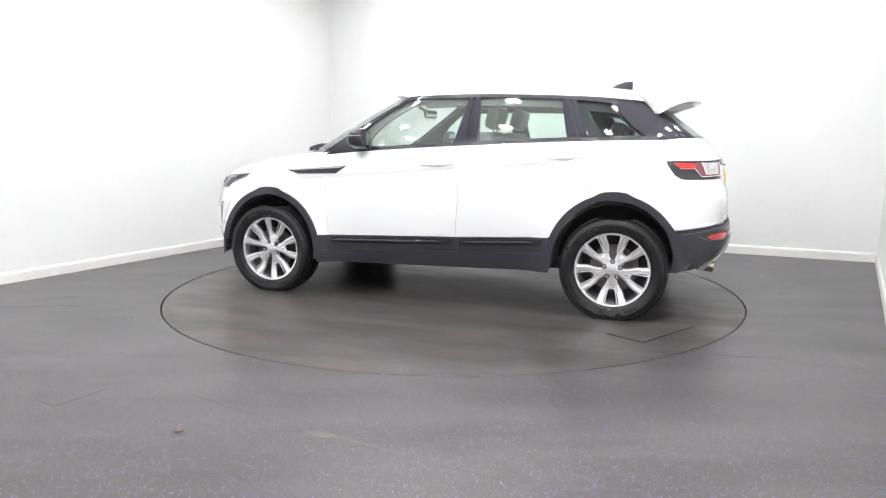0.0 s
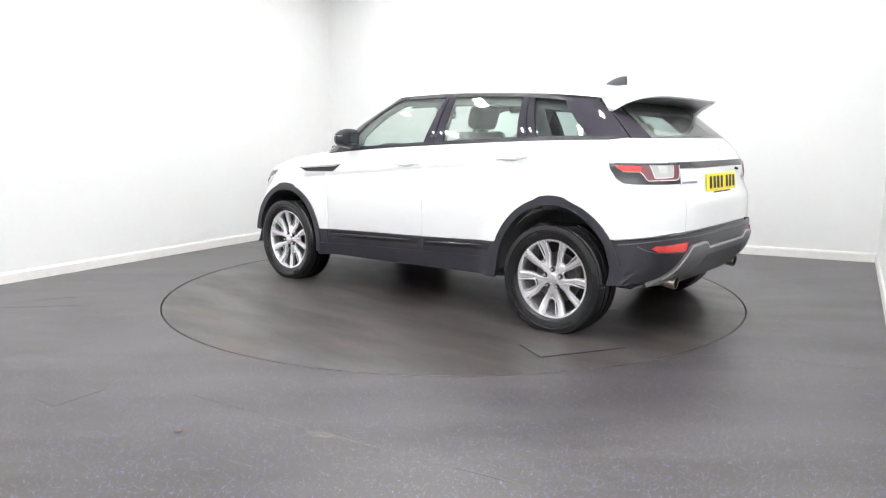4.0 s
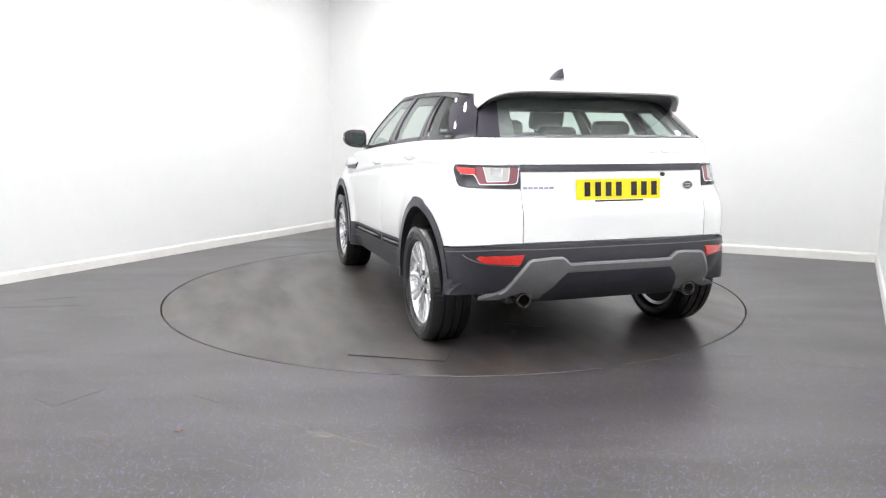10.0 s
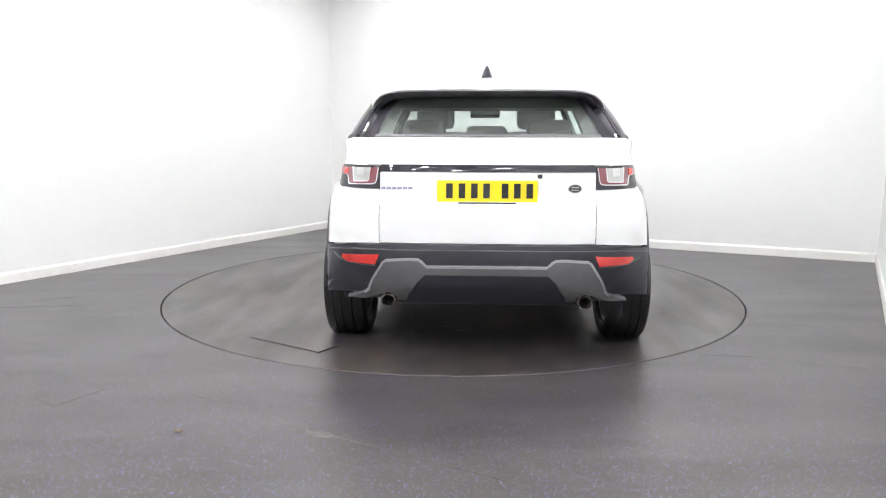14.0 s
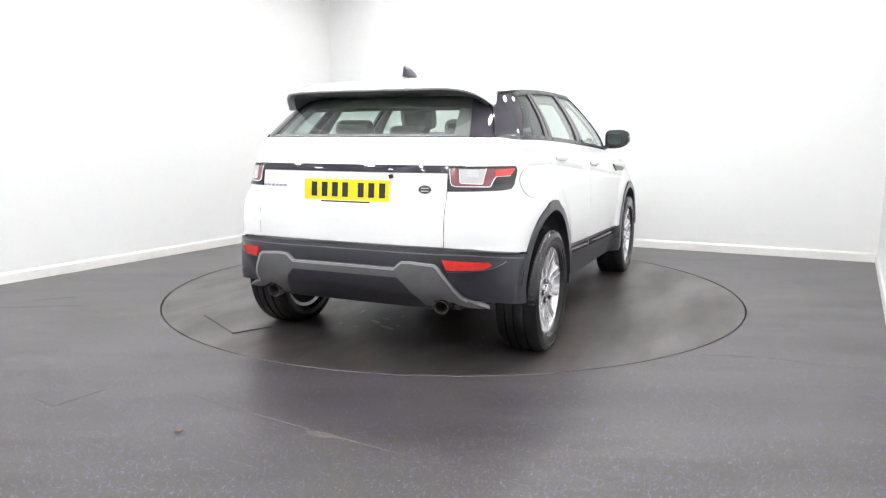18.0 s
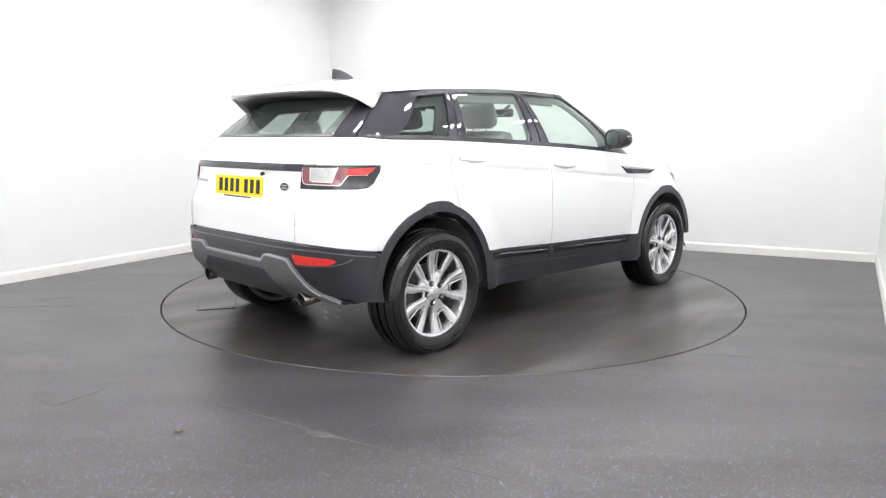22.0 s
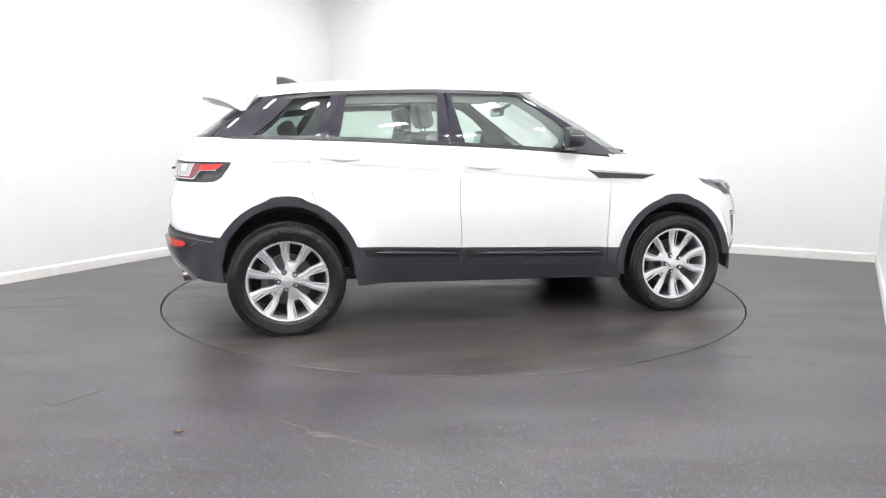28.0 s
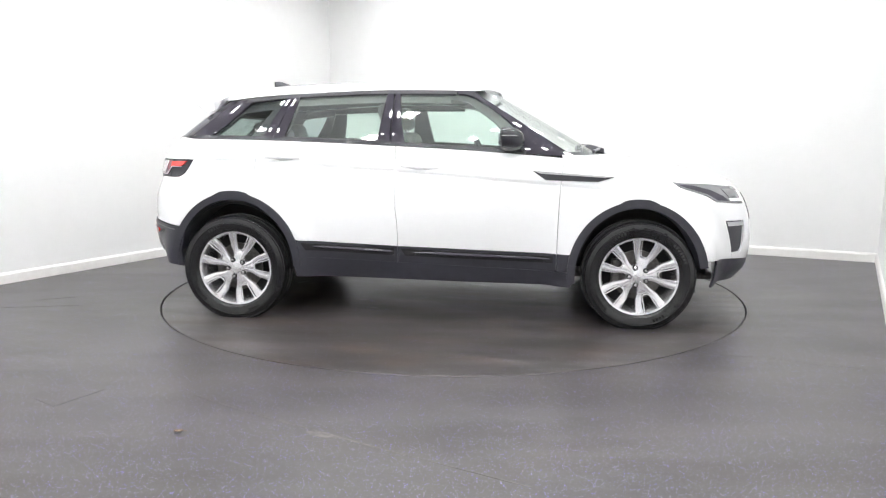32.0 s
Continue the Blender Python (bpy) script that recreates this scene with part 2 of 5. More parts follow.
def curve(xs, ys):
    """A smooth curve through the points that never overshoots."""
    xs, ys = np.array(xs, float), np.array(ys, float)
    d = np.diff(ys) / np.diff(xs)
    m = np.concatenate([[d[0]], np.where(d[1:] * d[:-1] > 0, 2 * d[1:] * d[:-1] / (d[1:] + d[:-1] + 1e-12), 0), [d[-1]]])

    def at(x):
        x = np.asarray(x, float)
        i = np.clip(np.searchsorted(xs, x) - 1, 0, len(d) - 1)
        h = xs[i + 1] - xs[i]
        t = np.clip((x - xs[i]) / h, 0, 1)
        return (ys[i] * (1 + 2 * t) * (1 - t) ** 2 + m[i] * h * t * (1 - t) ** 2 + ys[i + 1] * t * t * (3 - 2 * t) + m[i + 1] * h * t * t * (t - 1))
    return at


# ---- the room ----
AXIS = Vector((0.4755, 0.8797, 0))          # along the side walls
BACK_L, BACK_R = Vector((-1.642, 3.907, 0)), Vector((4.218, 1.217, 0))
LENGTH, HEIGHT, THICK = 9.6, 3.30, 0.2
FRONT_L = BACK_L + Vector((-2.113, -3.938, 0)).normalized() * LENGTH
FRONT_R = BACK_R + Vector((-1.093, -1.946, 0)).normalized() * (LENGTH - 0.6)


def wall(name, a, b):
    """A wall from a to b, its room side on the left of that way."""
    d = (b - a).normalized()
    out = Vector((d.y, -d.x, 0)) * THICK
    bm = bmesh.new()
    low = [bm.verts.new(p) for p in (a - d * 0.0, b, b + out, a + out)]
    top = [bm.verts.new(v.co + Vector((0, 0, HEIGHT))) for v in low]
    bm.faces.new(low[::-1])
    bm.faces.new(top)
    for i in range(4):
        j = (i + 1) % 4
        bm.faces.new((low[i], low[j], top[j], top[i]))
    bmesh.ops.recalc_face_normals(bm, faces=bm.faces)
    ob = part(name, bm, WALL)
    return tagged(ob, "plain white painted studio wall", "wall", kind="structure")


def skirting(a, b):
    """A painted board with a sloped top along the foot of a wall."""
    d = (b - a).normalized()
    into = Vector((-d.y, d.x, 0))
    prof = ((0.001, 0), (0.018, 0), (0.018, 0.075), (0.010, 0.09), (0.001, 0.094))
    bm = loft([[p + into * o + Vector((0, 0, h)) for o, h in prof] for p in (a, b)])
    return tagged(part("baseboard", bm, SKIRT, smooth=20), "off-white painted skirting board along the wall", "skirting", kind="structure")


def room():
    corners = (FRONT_R, BACK_R, BACK_L, FRONT_L)
    for name, a, b in zip(("wall_east", "wall_north", "wall_west", "wall_south"), corners, corners[1:] + corners[:1]):
        wall(name, a, b)
        skirting(a, b)
    bm = bmesh.new()
    out = [(c - Vector((-0.6, -1.5, 0))) * 1.08 + Vector((-0.6, -1.5, 0)) for c in corners]
    ring = [(2.2455 * math.cos(2 * math.pi * i / 128), 2.2455 * math.sin(2 * math.pi * i / 128)) for i in range(128)]
    vs, es, fs, *_ = geometry.delaunay_2d_cdt([Vector(p[:2]) for p in out] + [Vector(p) for p in ring], [], [list(range(4)), list(range(131, 3, -1))], 0, 1e-5)
    made = [bm.verts.new((v.x, v.y, 0)) for v in vs]
    for f in fs:
        if any(vs[i].length > 2.4 for i in f):
            face = bm.faces.new([made[i] for i in f])
            if face.normal.z < 0:
                face.normal_flip()
    for f in bm.faces:
        f.normal_update()
        if f.normal.z < 0:
            f.normal_flip()
    edge = [e for e in bm.edges if e.is_boundary]
    down = bmesh.ops.extrude_edge_only(bm, edges=edge)["geom"]
    bmesh.ops.translate(bm, vec=(0, 0, -0.12), verts=[g for g in down if isinstance(g, bmesh.types.BMVert)])
    tagged(part("floor", bm, FLOOR), "dark grey glossy vinyl floor with pale flakes and scuffs", "floor", kind="structure")
    pit = lathe([(2.30, -0.13), (2.30, -0.121)], 64)
    tagged(part("floor_pit", pit, GROOVE), "dark pit under the turntable", "pit", kind="structure")
    bm = bmesh.new()
    low = [bm.verts.new((c.x, c.y, HEIGHT)) for c in out]
    top = [bm.verts.new((c.x, c.y, HEIGHT + 0.1)) for c in out]
    bm.faces.new(low)
    bm.faces.new(top[::-1])
    for i in range(4):
        bm.faces.new((low[i], top[i], top[(i + 1) % 4], low[(i + 1) % 4]))
    bmesh.ops.recalc_face_normals(bm, faces=bm.faces)
    tagged(part("ceiling", bm, CEIL), "plain white ceiling", "ceiling", kind="structure")


def ceiling_lights():
    side = Vector((AXIS.y, -AXIS.x, 0))
    mid = Vector((-0.68, -1.78, 0))
    turn = math.degrees(math.atan2(AXIS.y, AXIS.x))
    first = None
    for i in range(5):
        for j in range(7):
            p = mid + AXIS * (j - 3) * 1.25 + side * (i - 2) * 1.22
            m = pose(p.x, p.y, HEIGHT, 0, 0, turn)
            if first:
                copy_thing(first, m)
                continue
            first = tagged(new("ceiling_light"), "white oblong LED panel lit on the ceiling", "ceiling light", "ceiling lights")
            first.matrix_basis = m
            bm = bmesh.new()
            for lo, hi in (((-0.15, -0.085, -0.03), (0.15, -0.065, 0)), ((-0.15, 0.065, -0.03), (0.15, 0.085, 0)), ((-0.15, -0.065, -0.03), (-0.13, 0.065, 0)), ((0.13, -0.065, -0.03), (0.15, 0.065, 0))):
                add_box(bm, lo, hi)
            part("frame", bm, FIXTURE, first)
            part("diffuser", box((-0.128, -0.063, -0.022), (0.128, 0.063, -0.004)), LED, first, "glowing white diffuser")


def floor_marks():
    """Joints in the vinyl, a cover let into the floor, and a dry leaf."""
    def strip(a, b, w, z):
        a, b = Vector((*a, 0)), Vector((*b, 0))
        d = (b - a).normalized()
        n = Vector((-d.y, d.x, 0)) * w / 2
        return loft([[p + n + Vector((0, 0, h)) for p in (a, b)] + [p - n + Vector((0, 0, h)) for p in (b, a)] for h in (-0.001, z)])
    for a, b, w, mat, lab in (((-1.214, -2.532), (-0.90, -2.73), 0.004, SCUFF, "worn pale joint in the dark vinyl floor"),
                              ((-0.90, -2.73), (-0.30, -3.08), 0.009, SCUFF, "worn pale joint in the dark vinyl floor"),
                              ((-0.30, -3.08), (0.28, -3.395), 0.004, SCUFF, "worn pale joint in the dark vinyl floor"),
                              ((1.407, -1.847), (1.71, -1.883), 0.003, SCUFF, "thin pale joint in the dark vinyl floor"),
                              ((1.71, -1.883), (2.212, -2.097), 0.003, SCUFF, "thin pale joint in the dark vinyl floor"),
                              ((-3.133, -0.598), (-2.878, -0.478), 0.004, JOINT, "thin dark joint in the vinyl floor"),
                              ((-3.239, -0.832), (-2.711, -0.751), 0.003, SCUFF, "thin pale joint in the dark vinyl floor"),
                              ((-1.952, -2.582), (-1.801, -2.684), 0.003, JOINT, "thin dark joint of a floor cover"),
                              ((-1.801, -2.684), (-1.678, -2.464), 0.003, JOINT, "thin dark joint of a floor cover")):
        tagged(part("floor_joint", strip(a, b, w, 0.0012), mat), lab, "floor joint", kind="structure")
    wob = random.Random(8)
    ring = [((0.085 + 0.02 * wob.uniform(-1, 1)) * math.cos(2 * math.pi * i / 20), (0.022 + 0.010 * wob.uniform(-1, 1)) * math.sin(2 * math.pi * i / 20)) for i in range(20)]
    worn = part("floor_scuff", loft([[(a * k, b * k, z) for a, b in ring] for k, z in ((1.0, 0.0002), (0.95, 0.0008))]), SCUFF)
    worn.matrix_basis = pose(-0.53, -2.965, 0, 0, 0, -22)
    tagged(worn, "pale worn patch beside a joint in the floor", "floor mark", kind="structure")
    rng = random.Random(4)
    leaf = tagged(new("dry_leaf"), "small curled brown leaf lying on the dark floor", "leaf")
    leaf.matrix_basis = pose(-1.129, -2.951, 0.0012, 0, 0, 15) @ Matrix.Scale(0.62, 4)
    ring = []
    for k in range(15):
        u = -1 + 2 * k / 14
        w = 0.017 * (1 - abs(u) ** 2.2) * (1 + 0.5 * math.sin(7 * u)) + 0.001
        ring.append([(0.028 * u, 0.8 * w * v, 0.001 + 0.010 * abs(v) ** 1.5 + 0.004 * u * u + rng.uniform(0, 0.001)) for v in (-1, -0.5, 0, 0.5, 1)])
    bm = loft(ring, caps=False, closed=False)
    extra = bmesh.ops.solidify(bm, geom=list(bm.faces), thickness=0.0006)
    part("blade", bm, LEAF, leaf, "curled brown blade", smooth=60)
    part("stalk", tube([(0.030, 0, 0.003), (0.044, 0.004, 0.0022), (0.054, 0.010, 0.0016)], 0.0011, 6), LEAF, leaf)


room()
ceiling_lights()
floor_marks()

# ---- turntable ----
TURNTABLE = tagged(new("turntable"), "round dark vinyl car turntable set flush in the floor", "turntable")
part("deck", lathe([(2.2, -0.10), (2.234, -0.10), (2.235, -0.004), (2.232, 0.0), (0.01, 0.0)], 160), DISC, TURNTABLE, smooth=30)


def hatch():
    """A hinged cover plate let into the deck, with a dark joint round it."""
    u, w = Vector((-0.275, -0.48, 0)), Vector((0.225, -0.125, 0))
    a = Vector((-1.61, 1.16, 0))
    for name, grow, z0, z1, mat, lab in (("hatch_joint", 0.003, 0.0005, 0.0012, GROOVE, "dark joint"), ("hatch_cover", 0.0, 0.001, 0.0060, DISC, "dark vinyl hatch cover")):
        du, dw = u.normalized() * grow, w.normalized() * grow
        ring = [a - du - dw, a + u + du - dw, a + u + w + du + dw, a + w - du + dw]
        part(name, loft([[p + Vector((0, 0, z)) for p in ring] for z in (z0, z1)]), mat, TURNTABLE, lab)


hatch()


def residue():
    """Dried pale splashes on the deck, each a thin uneven film."""
    rng = random.Random(11)
    for x, y, size, turn in ((-1.40, 0.20, 0.05, 20), (-1.42, 0.07, 0.05, -30), (-1.06, 0.23, 0.06, 10), (-1.27, 0.01, 0.09, 60), (-1.37, -0.13, 0.10, 65), (-1.30, -0.17, 0.05, 40),
                             (-1.07, -0.09, 0.05, 15), (-1.18, -0.02, 0.06, 70), (-1.32, -0.77, 0.05, 30), (-1.50, -0.82, 0.04, -10), (-0.63, -0.57, 0.07, 5), (-0.49, -0.82, 0.06, -15),
                             (0.85, 0.81, 0.06, 35), (0.55, 0.30, 0.06, -20), (0.23, 0.06, 0.10, 0), (1.01, -0.08, 0.07, 10), (0.65, -0.42, 0.06, 20), (0.72, -0.50, 0.05, -5)):
        n = 22
        wob = [rng.uniform(0.45, 1.0) for _ in range(n)]
        ring = [((wob[i] + wob[i - 1]) / 2 * size * math.cos(2 * math.pi * i / n), (wob[i] + wob[i - 1]) / 2 * size * 0.25 * math.sin(2 * math.pi * i / n)) for i in range(n)]
        ob = part("dried_splash", loft([[(a * k, b * k, z) for a, b in ring] for k, z in ((1.0, 0.0002), (0.96, 0.0009))]), RESIDUE, TURNTABLE, "pale dried splash")
        ob.matrix_basis = pose(x, y, 0, 0, 0, turn)


residue()


# ---- the car: outer surface ----
# x forward, y left, z up; the origin lies on the ground between the axles
OFF = Vector((-0.028, -0.261, 0))
CAR = tagged(new("car"), "white five-door SUV with black plastic cladding parked on the turntable", "car")
WHEEL_X, WHEEL_Y, HUB_Z, AXLE_Z = 1.33, 0.832, 0.343, 0.338
REAR_ARCH_X, FRONT_ARCH_X = -1.327, 1.312
ARCH, ARCH_F = (0.437, 0.482), (0.415, 0.453)
HAUNCH = 0.936


class Skin:
    """A closed car contour seen from above at each height: half width, rear end and front end, with rounded corners."""

    def __init__(self, half, rear, front, xs0, xs1, n0, n1, ref):
        self.half, self.rear, self.front, self.xs0, self.xs1, self.n0, self.n1 = half, rear, front, xs0, xs1, n0, n1
        self.tab = []
        for xs, end, n in ((xs0, rear, float(n0(ref))), (xs1, front, n1)):
            phi = (np.linspace(0, 1, 800) ** 2.5) * math.pi / 2
            phi = np.unique(np.concatenate([phi, math.pi / 2 - phi]))
            c, s = np.clip(np.cos(phi), 0, 1) ** (2 / n), np.clip(np.sin(phi), 0, 1) ** (2 / n)
            x, y = abs(xs - float(end(ref))) * c, float(half(ref)) * s
            arc = np.concatenate([[0], np.cumsum(np.hypot(np.diff(x), np.diff(y)))])
            self.tab.append((phi, arc))
        self.v0, self.v1 = xs0 - self.tab[0][1][-1], xs1 + self.tab[1][1][-1]

    def at(self, v, z):
        """The points at v (x on the flank, then round the corner) and z, as an array."""
        v, z = np.asarray(v, float), np.asarray(z, float)
        w, a, b = self.half(z), self.rear(z), self.front(z)
        p0 = np.interp(abs(v - self.v0), self.tab[0][1], self.tab[0][0])
        p1 = np.interp(abs(self.v1 - v), self.tab[1][1], self.tab[1][0])
        n0 = self.n0(z)
        s0, c0 = np.clip(np.sin(p0), 0, 1) ** (2 / n0), np.clip(np.cos(p0), 0, 1) ** (2 / n0)
        s1, c1 = np.clip(np.sin(p1), 0, 1) ** (2 / self.n1), np.clip(np.cos(p1), 0, 1) ** (2 / self.n1)
        x = np.where(v < self.xs0, self.xs0 - (self.xs0 - a) * c0, np.where(v > self.xs1, self.xs1 + (b - self.xs1) * c1, v))
        y = w * np.where(v < self.xs0, s0 * np.sign(v - self.v0), np.where(v > self.xs1, s1 * np.sign(self.v1 - v), 1.0))
        return np.stack([x, y, z + 0 * x], -1)

    def vx(self, x, z):
        """v of the place on the flank or corner with that x."""
        if self.xs0 <= x <= self.xs1:
            return x
        k, xs, end, n = (0, self.xs0, self.rear, float(self.n0(z))) if x < self.xs0 else (1, self.xs1, self.front, self.n1)
        c = min(1, abs(x - xs) / abs(float(end(z)) - xs))
        arc = float(np.interp(math.acos(c ** (n / 2)), *self.tab[k]))
        return self.v0 + arc if k == 0 else self.v1 - arc

    def vy(self, y, z, rear=True):
        """v of the place on the rear or front with that y."""
        k, n = (0, float(self.n0(z))) if rear else (1, self.n1)
        s = min(1, abs(y) / float(self.half(z)))
        arc = float(np.interp(math.asin(s ** (n / 2)), *self.tab[k]))
        v = arc if y >= 0 else -arc
        return self.v0 + v if rear else self.v1 - v

    def normal(self, v, z):
        e = 0.004
        n = np.cross(self.at(v, z + e) - self.at(v, z - e), self.at(v + e, z) - self.at(v - e, z))
        return n / (np.linalg.norm(n, axis=-1, keepdims=True) + 1e-12)


def inside(pts, poly):
    x, y = pts[:, 0], pts[:, 1]
    r = np.zeros(len(pts), bool)
    for (x0, y0), (x1, y1) in zip(poly, np.roll(poly, -1, 0)):
        if y0 != y1:
            r ^= ((y0 > y) != (y1 > y)) & (x < (x1 - x0) * (y - y0) / (y1 - y0) + x0)
    return r


def far_from(pts, poly, d):
    ok = np.ones(len(pts), bool)
    for a, b in zip(poly, np.roll(poly, -1, 0)):
        ab = b - a
        t = np.clip(((pts - a) @ ab) / (ab @ ab + 1e-12), 0, 1)
        ok &= np.hypot(*(pts - a - t[:, None] * ab).T) > d
    return ok


def dense(poly, step):
    """Cuts long edges of an outline into shorter ones."""
    out = []
    for a, b in zip(poly, np.roll(poly, -1, 0)):
        n = max(1, int(math.ceil(np.hypot(*(b - a)) / step)))
        out += [a + (b - a) * k / n for k in range(n)]
    return np.array(out)


def sheet(surface, outline, step=(0.05, 0.03), lift=0.0, edge=0.018, mirror=False, crown=0.0):
    """A piece of a surface: the outline lies in the surface's own (v, z). Its rim turns inward by edge; crown bulges its middle."""
    poly = dense(np.array(outline, float), step[0])
    lo, hi = poly.min(0), poly.max(0)
    gx = np.arange(lo[0] + step[0] / 2, hi[0], step[0])
    gz = np.arange(lo[1] + step[1] / 2, hi[1], step[1])
    if len(gx) and len(gz):
        grid = np.stack(np.meshgrid(gx, gz), -1).reshape(-1, 2)
        grid = grid[inside(grid, poly)]
        grid = grid[far_from(grid, poly, min(step) * 0.45)]
        pts = np.concatenate([poly, grid])
    else:
        pts = poly
    vs, es, fs, *_ = geometry.delaunay_2d_cdt([Vector(p) for p in pts], [], [list(range(len(poly)))], 1, 1e-6)
    q = np.array([(v.x, v.y) for v in vs])
    rise = lift
    if crown:
        away = np.full(len(q), 9.0)
        for a, b in zip(poly, np.roll(poly, -1, 0)):
            ab = b - a
            t = np.clip(((q - a) @ ab) / (ab @ ab + 1e-12), 0, 1)
            away = np.minimum(away, np.hypot(*(q - a - t[:, None] * ab).T))
        rise = lift + crown * (1 - (1 - away / away.max()) ** 2)
    co = surface(q[:, 0], q[:, 1], rise)
    back = surface(q[:, 0], q[:, 1], lift - edge)
    if mirror:
        co, back = co * (1, -1, 1), back * (1, -1, 1)
    bm = bmesh.new()
    made = [bm.verts.new(p) for p in co]
    for f in fs:
        try:
            bm.faces.new([made[i] for i in f])
        except ValueError:
            pass
    bm.normal_update()
    bm.verts.index_update()
    away = sum(f.normal.dot(Vector(co[f.verts[0].index] - back[f.verts[0].index])) for f in bm.faces)
    if away < 0:
        for f in bm.faces:
            f.normal_flip()
    rim = [e for e in bm.edges if e.is_boundary]
    index = {v: i for i, v in enumerate(made)}
    if edge > 0:
        inner = {}
        for e in rim:
            for v in e.verts:
                if v not in inner:
                    inner[v] = bm.verts.new(back[index[v]])
        for e in rim:
            a, b = e.verts
            f = e.link_faces[0]
            order = [l.vert for l in f.loops]
            if order[(order.index(a) + 1) % len(order)] == b:
                a, b = b, a
            bm.faces.new((a, b, inner[b], inner[a]))
    return bm


def crease(v):
    return np.interp(v, (-1.65, -1.21, -0.23, 0.85, 1.05), (1.062, 1.050, 0.990, 0.902, 0.885))


BODY = Skin(curve((0.2, 0.3, 0.42, 0.55, 0.75, 0.9, 1.0, 1.06, 1.12, 1.22), (0.84, 0.870, 0.895, 0.910, 0.921, 0.917, 0.906, 0.896, 0.880, 0.845)),
            curve((0.30, 0.36, 0.46, 0.58, 0.645, 0.66, 0.80, 0.93, 1.03, 1.10, 1.16, 1.22), (-1.885, -1.950, -2.040, -2.064, -2.060, -2.050, -2.050, -2.015, -2.005, -1.975, -1.925, -1.86)),
            curve((0.25, 0.35, 0.5, 0.65, 0.8, 0.9, 1.0, 1.1, 1.25), (2.11, 2.19, 2.21, 2.195, 2.145, 2.07, 1.96, 1.87, 1.8)),
            -0.95, 1.0, curve((0.3, 0.45, 0.7, 0.92, 1.06, 1.2, 1.3), (4.2, 4.4, 4.7, 4.3, 4.2, 4.4, 4.5)), 2.7, 0.92)
CABIN = Skin(curve((1.05, 1.20, 1.30, 1.40, 1.50, 1.58), (0.868, 0.832, 0.786, 0.724, 0.648, 0.58)),
             curve((1.15, 1.215, 1.30, 1.40, 1.50, 1.56), (-1.94, -1.862, -1.755, -1.620, -1.475, -1.38)),
             curve((1.05, 1.12, 1.20, 1.30, 1.40, 1.50, 1.56), (1.19, 1.075, 0.937, 0.765, 0.592, 0.420, 0.33)),
             -0.95, -0.25, curve((1.0, 1.6), (4.4, 4.4001)), 5.8, 1.3)


def ease(a):
    k = np.clip(a, 0, 1)
    return k * k * (3 - 2 * k)


def body(v, z, lift=0.0):
    p, n = BODY.at(v, z), BODY.normal(v, z)
    # the upper rear quarters draw in towards the tail
    y = np.abs(p[..., 1])
    p[..., 1] *= 1 - 0.042 * ease((-1.05 - p[..., 0]) / 0.5) * ease((p[..., 2] - 0.86) / 0.14) * ease((1.2 - p[..., 2]) / 0.1) * ease((y - 0.58) / 0.2)
    # the haunches over the wheels stand out from the flank
    for cx, (rx, rz) in ((REAR_ARCH_X, ARCH), (FRONT_ARCH_X, ARCH_F)):
        rho = np.hypot((p[..., 0] - cx) / rx, (p[..., 2] - HUB_Z) / rz)
        k = ease((1.42 - rho) / 0.36)
        y = np.abs(p[..., 1])
        p[..., 1] = np.sign(p[..., 1]) * (y + k * np.maximum(0, HAUNCH - 0.12 * np.maximum(0, -1.42 - p[..., 0]) - y))
    d = (z - crease(v)) / 0.012
    groove = np.where((v > -1.7) & (v < 1.1), 0.009 * np.exp(-d * d), 0)
    return p + n * (lift - groove)[..., None]


def cabin(v, z, lift=0.0):
    return CABIN.at(v, z) + CABIN.normal(v, z) * np.asarray(lift)[..., None]


def arc(cx, cz, r, a0, a1, n=24, squash=1.0):
    return [(cx + r * math.cos(radians(a0 + (a1 - a0) * i / n)), cz + squash * r * math.sin(radians(a0 + (a1 - a0) * i / n))) for i in range(n + 1)]


belt = curve((-1.75, -1.18, -0.27, 0.40, 0.88, 1.3), (1.213, 1.205, 1.170, 1.132, 1.092, 1.05))
rail = curve((-1.55, -1.45, -1.0, -0.26, 0.26, 0.5), (1.441, 1.459, 1.499, 1.526, 1.518, 1.502))


def S(points):
    """Outline points given as (x, z) on the flank."""
    return [(BODY.vx(x, z), z) for x, z in points]


def Y(points):
    """Outline points given as (y, z) on the rear."""
    return [(BODY.vy(y, z), z) for y, z in points]


def W(points):
    """Outline points given as (x, z) on the front half of the cabin."""
    return [(CABIN.vx(x, z) if x > -0.25 else x, z) for x, z in points]


def mirrored(points, c):
    return [(2 * c - v, z) for v, z in points[::-1]]


def both(name, surface, outline, mat, parent, label="", **kw):
    """A piece on the left and its mirror on the right."""
    obs = []
    for flip in (False, True):
        up = parent[flip] if isinstance(parent, (list, tuple)) else parent
        obs.append(part(name, sheet(surface, outline, mirror=flip, **kw), mat, up, label, smooth=35))
    return obs


def sill(x):
    return float(np.interp(x, (-0.95, -0.227, 0.81, 0.95), (0.539, 0.507, 0.475, 0.470)))


def run(f, x0, x1, n=10):
    """Points along the curve f from x0 to x1."""
    return [(x0 + (x1 - x0) * i / n, float(f(x0 + (x1 - x0) * i / n))) for i in range(n + 1)]


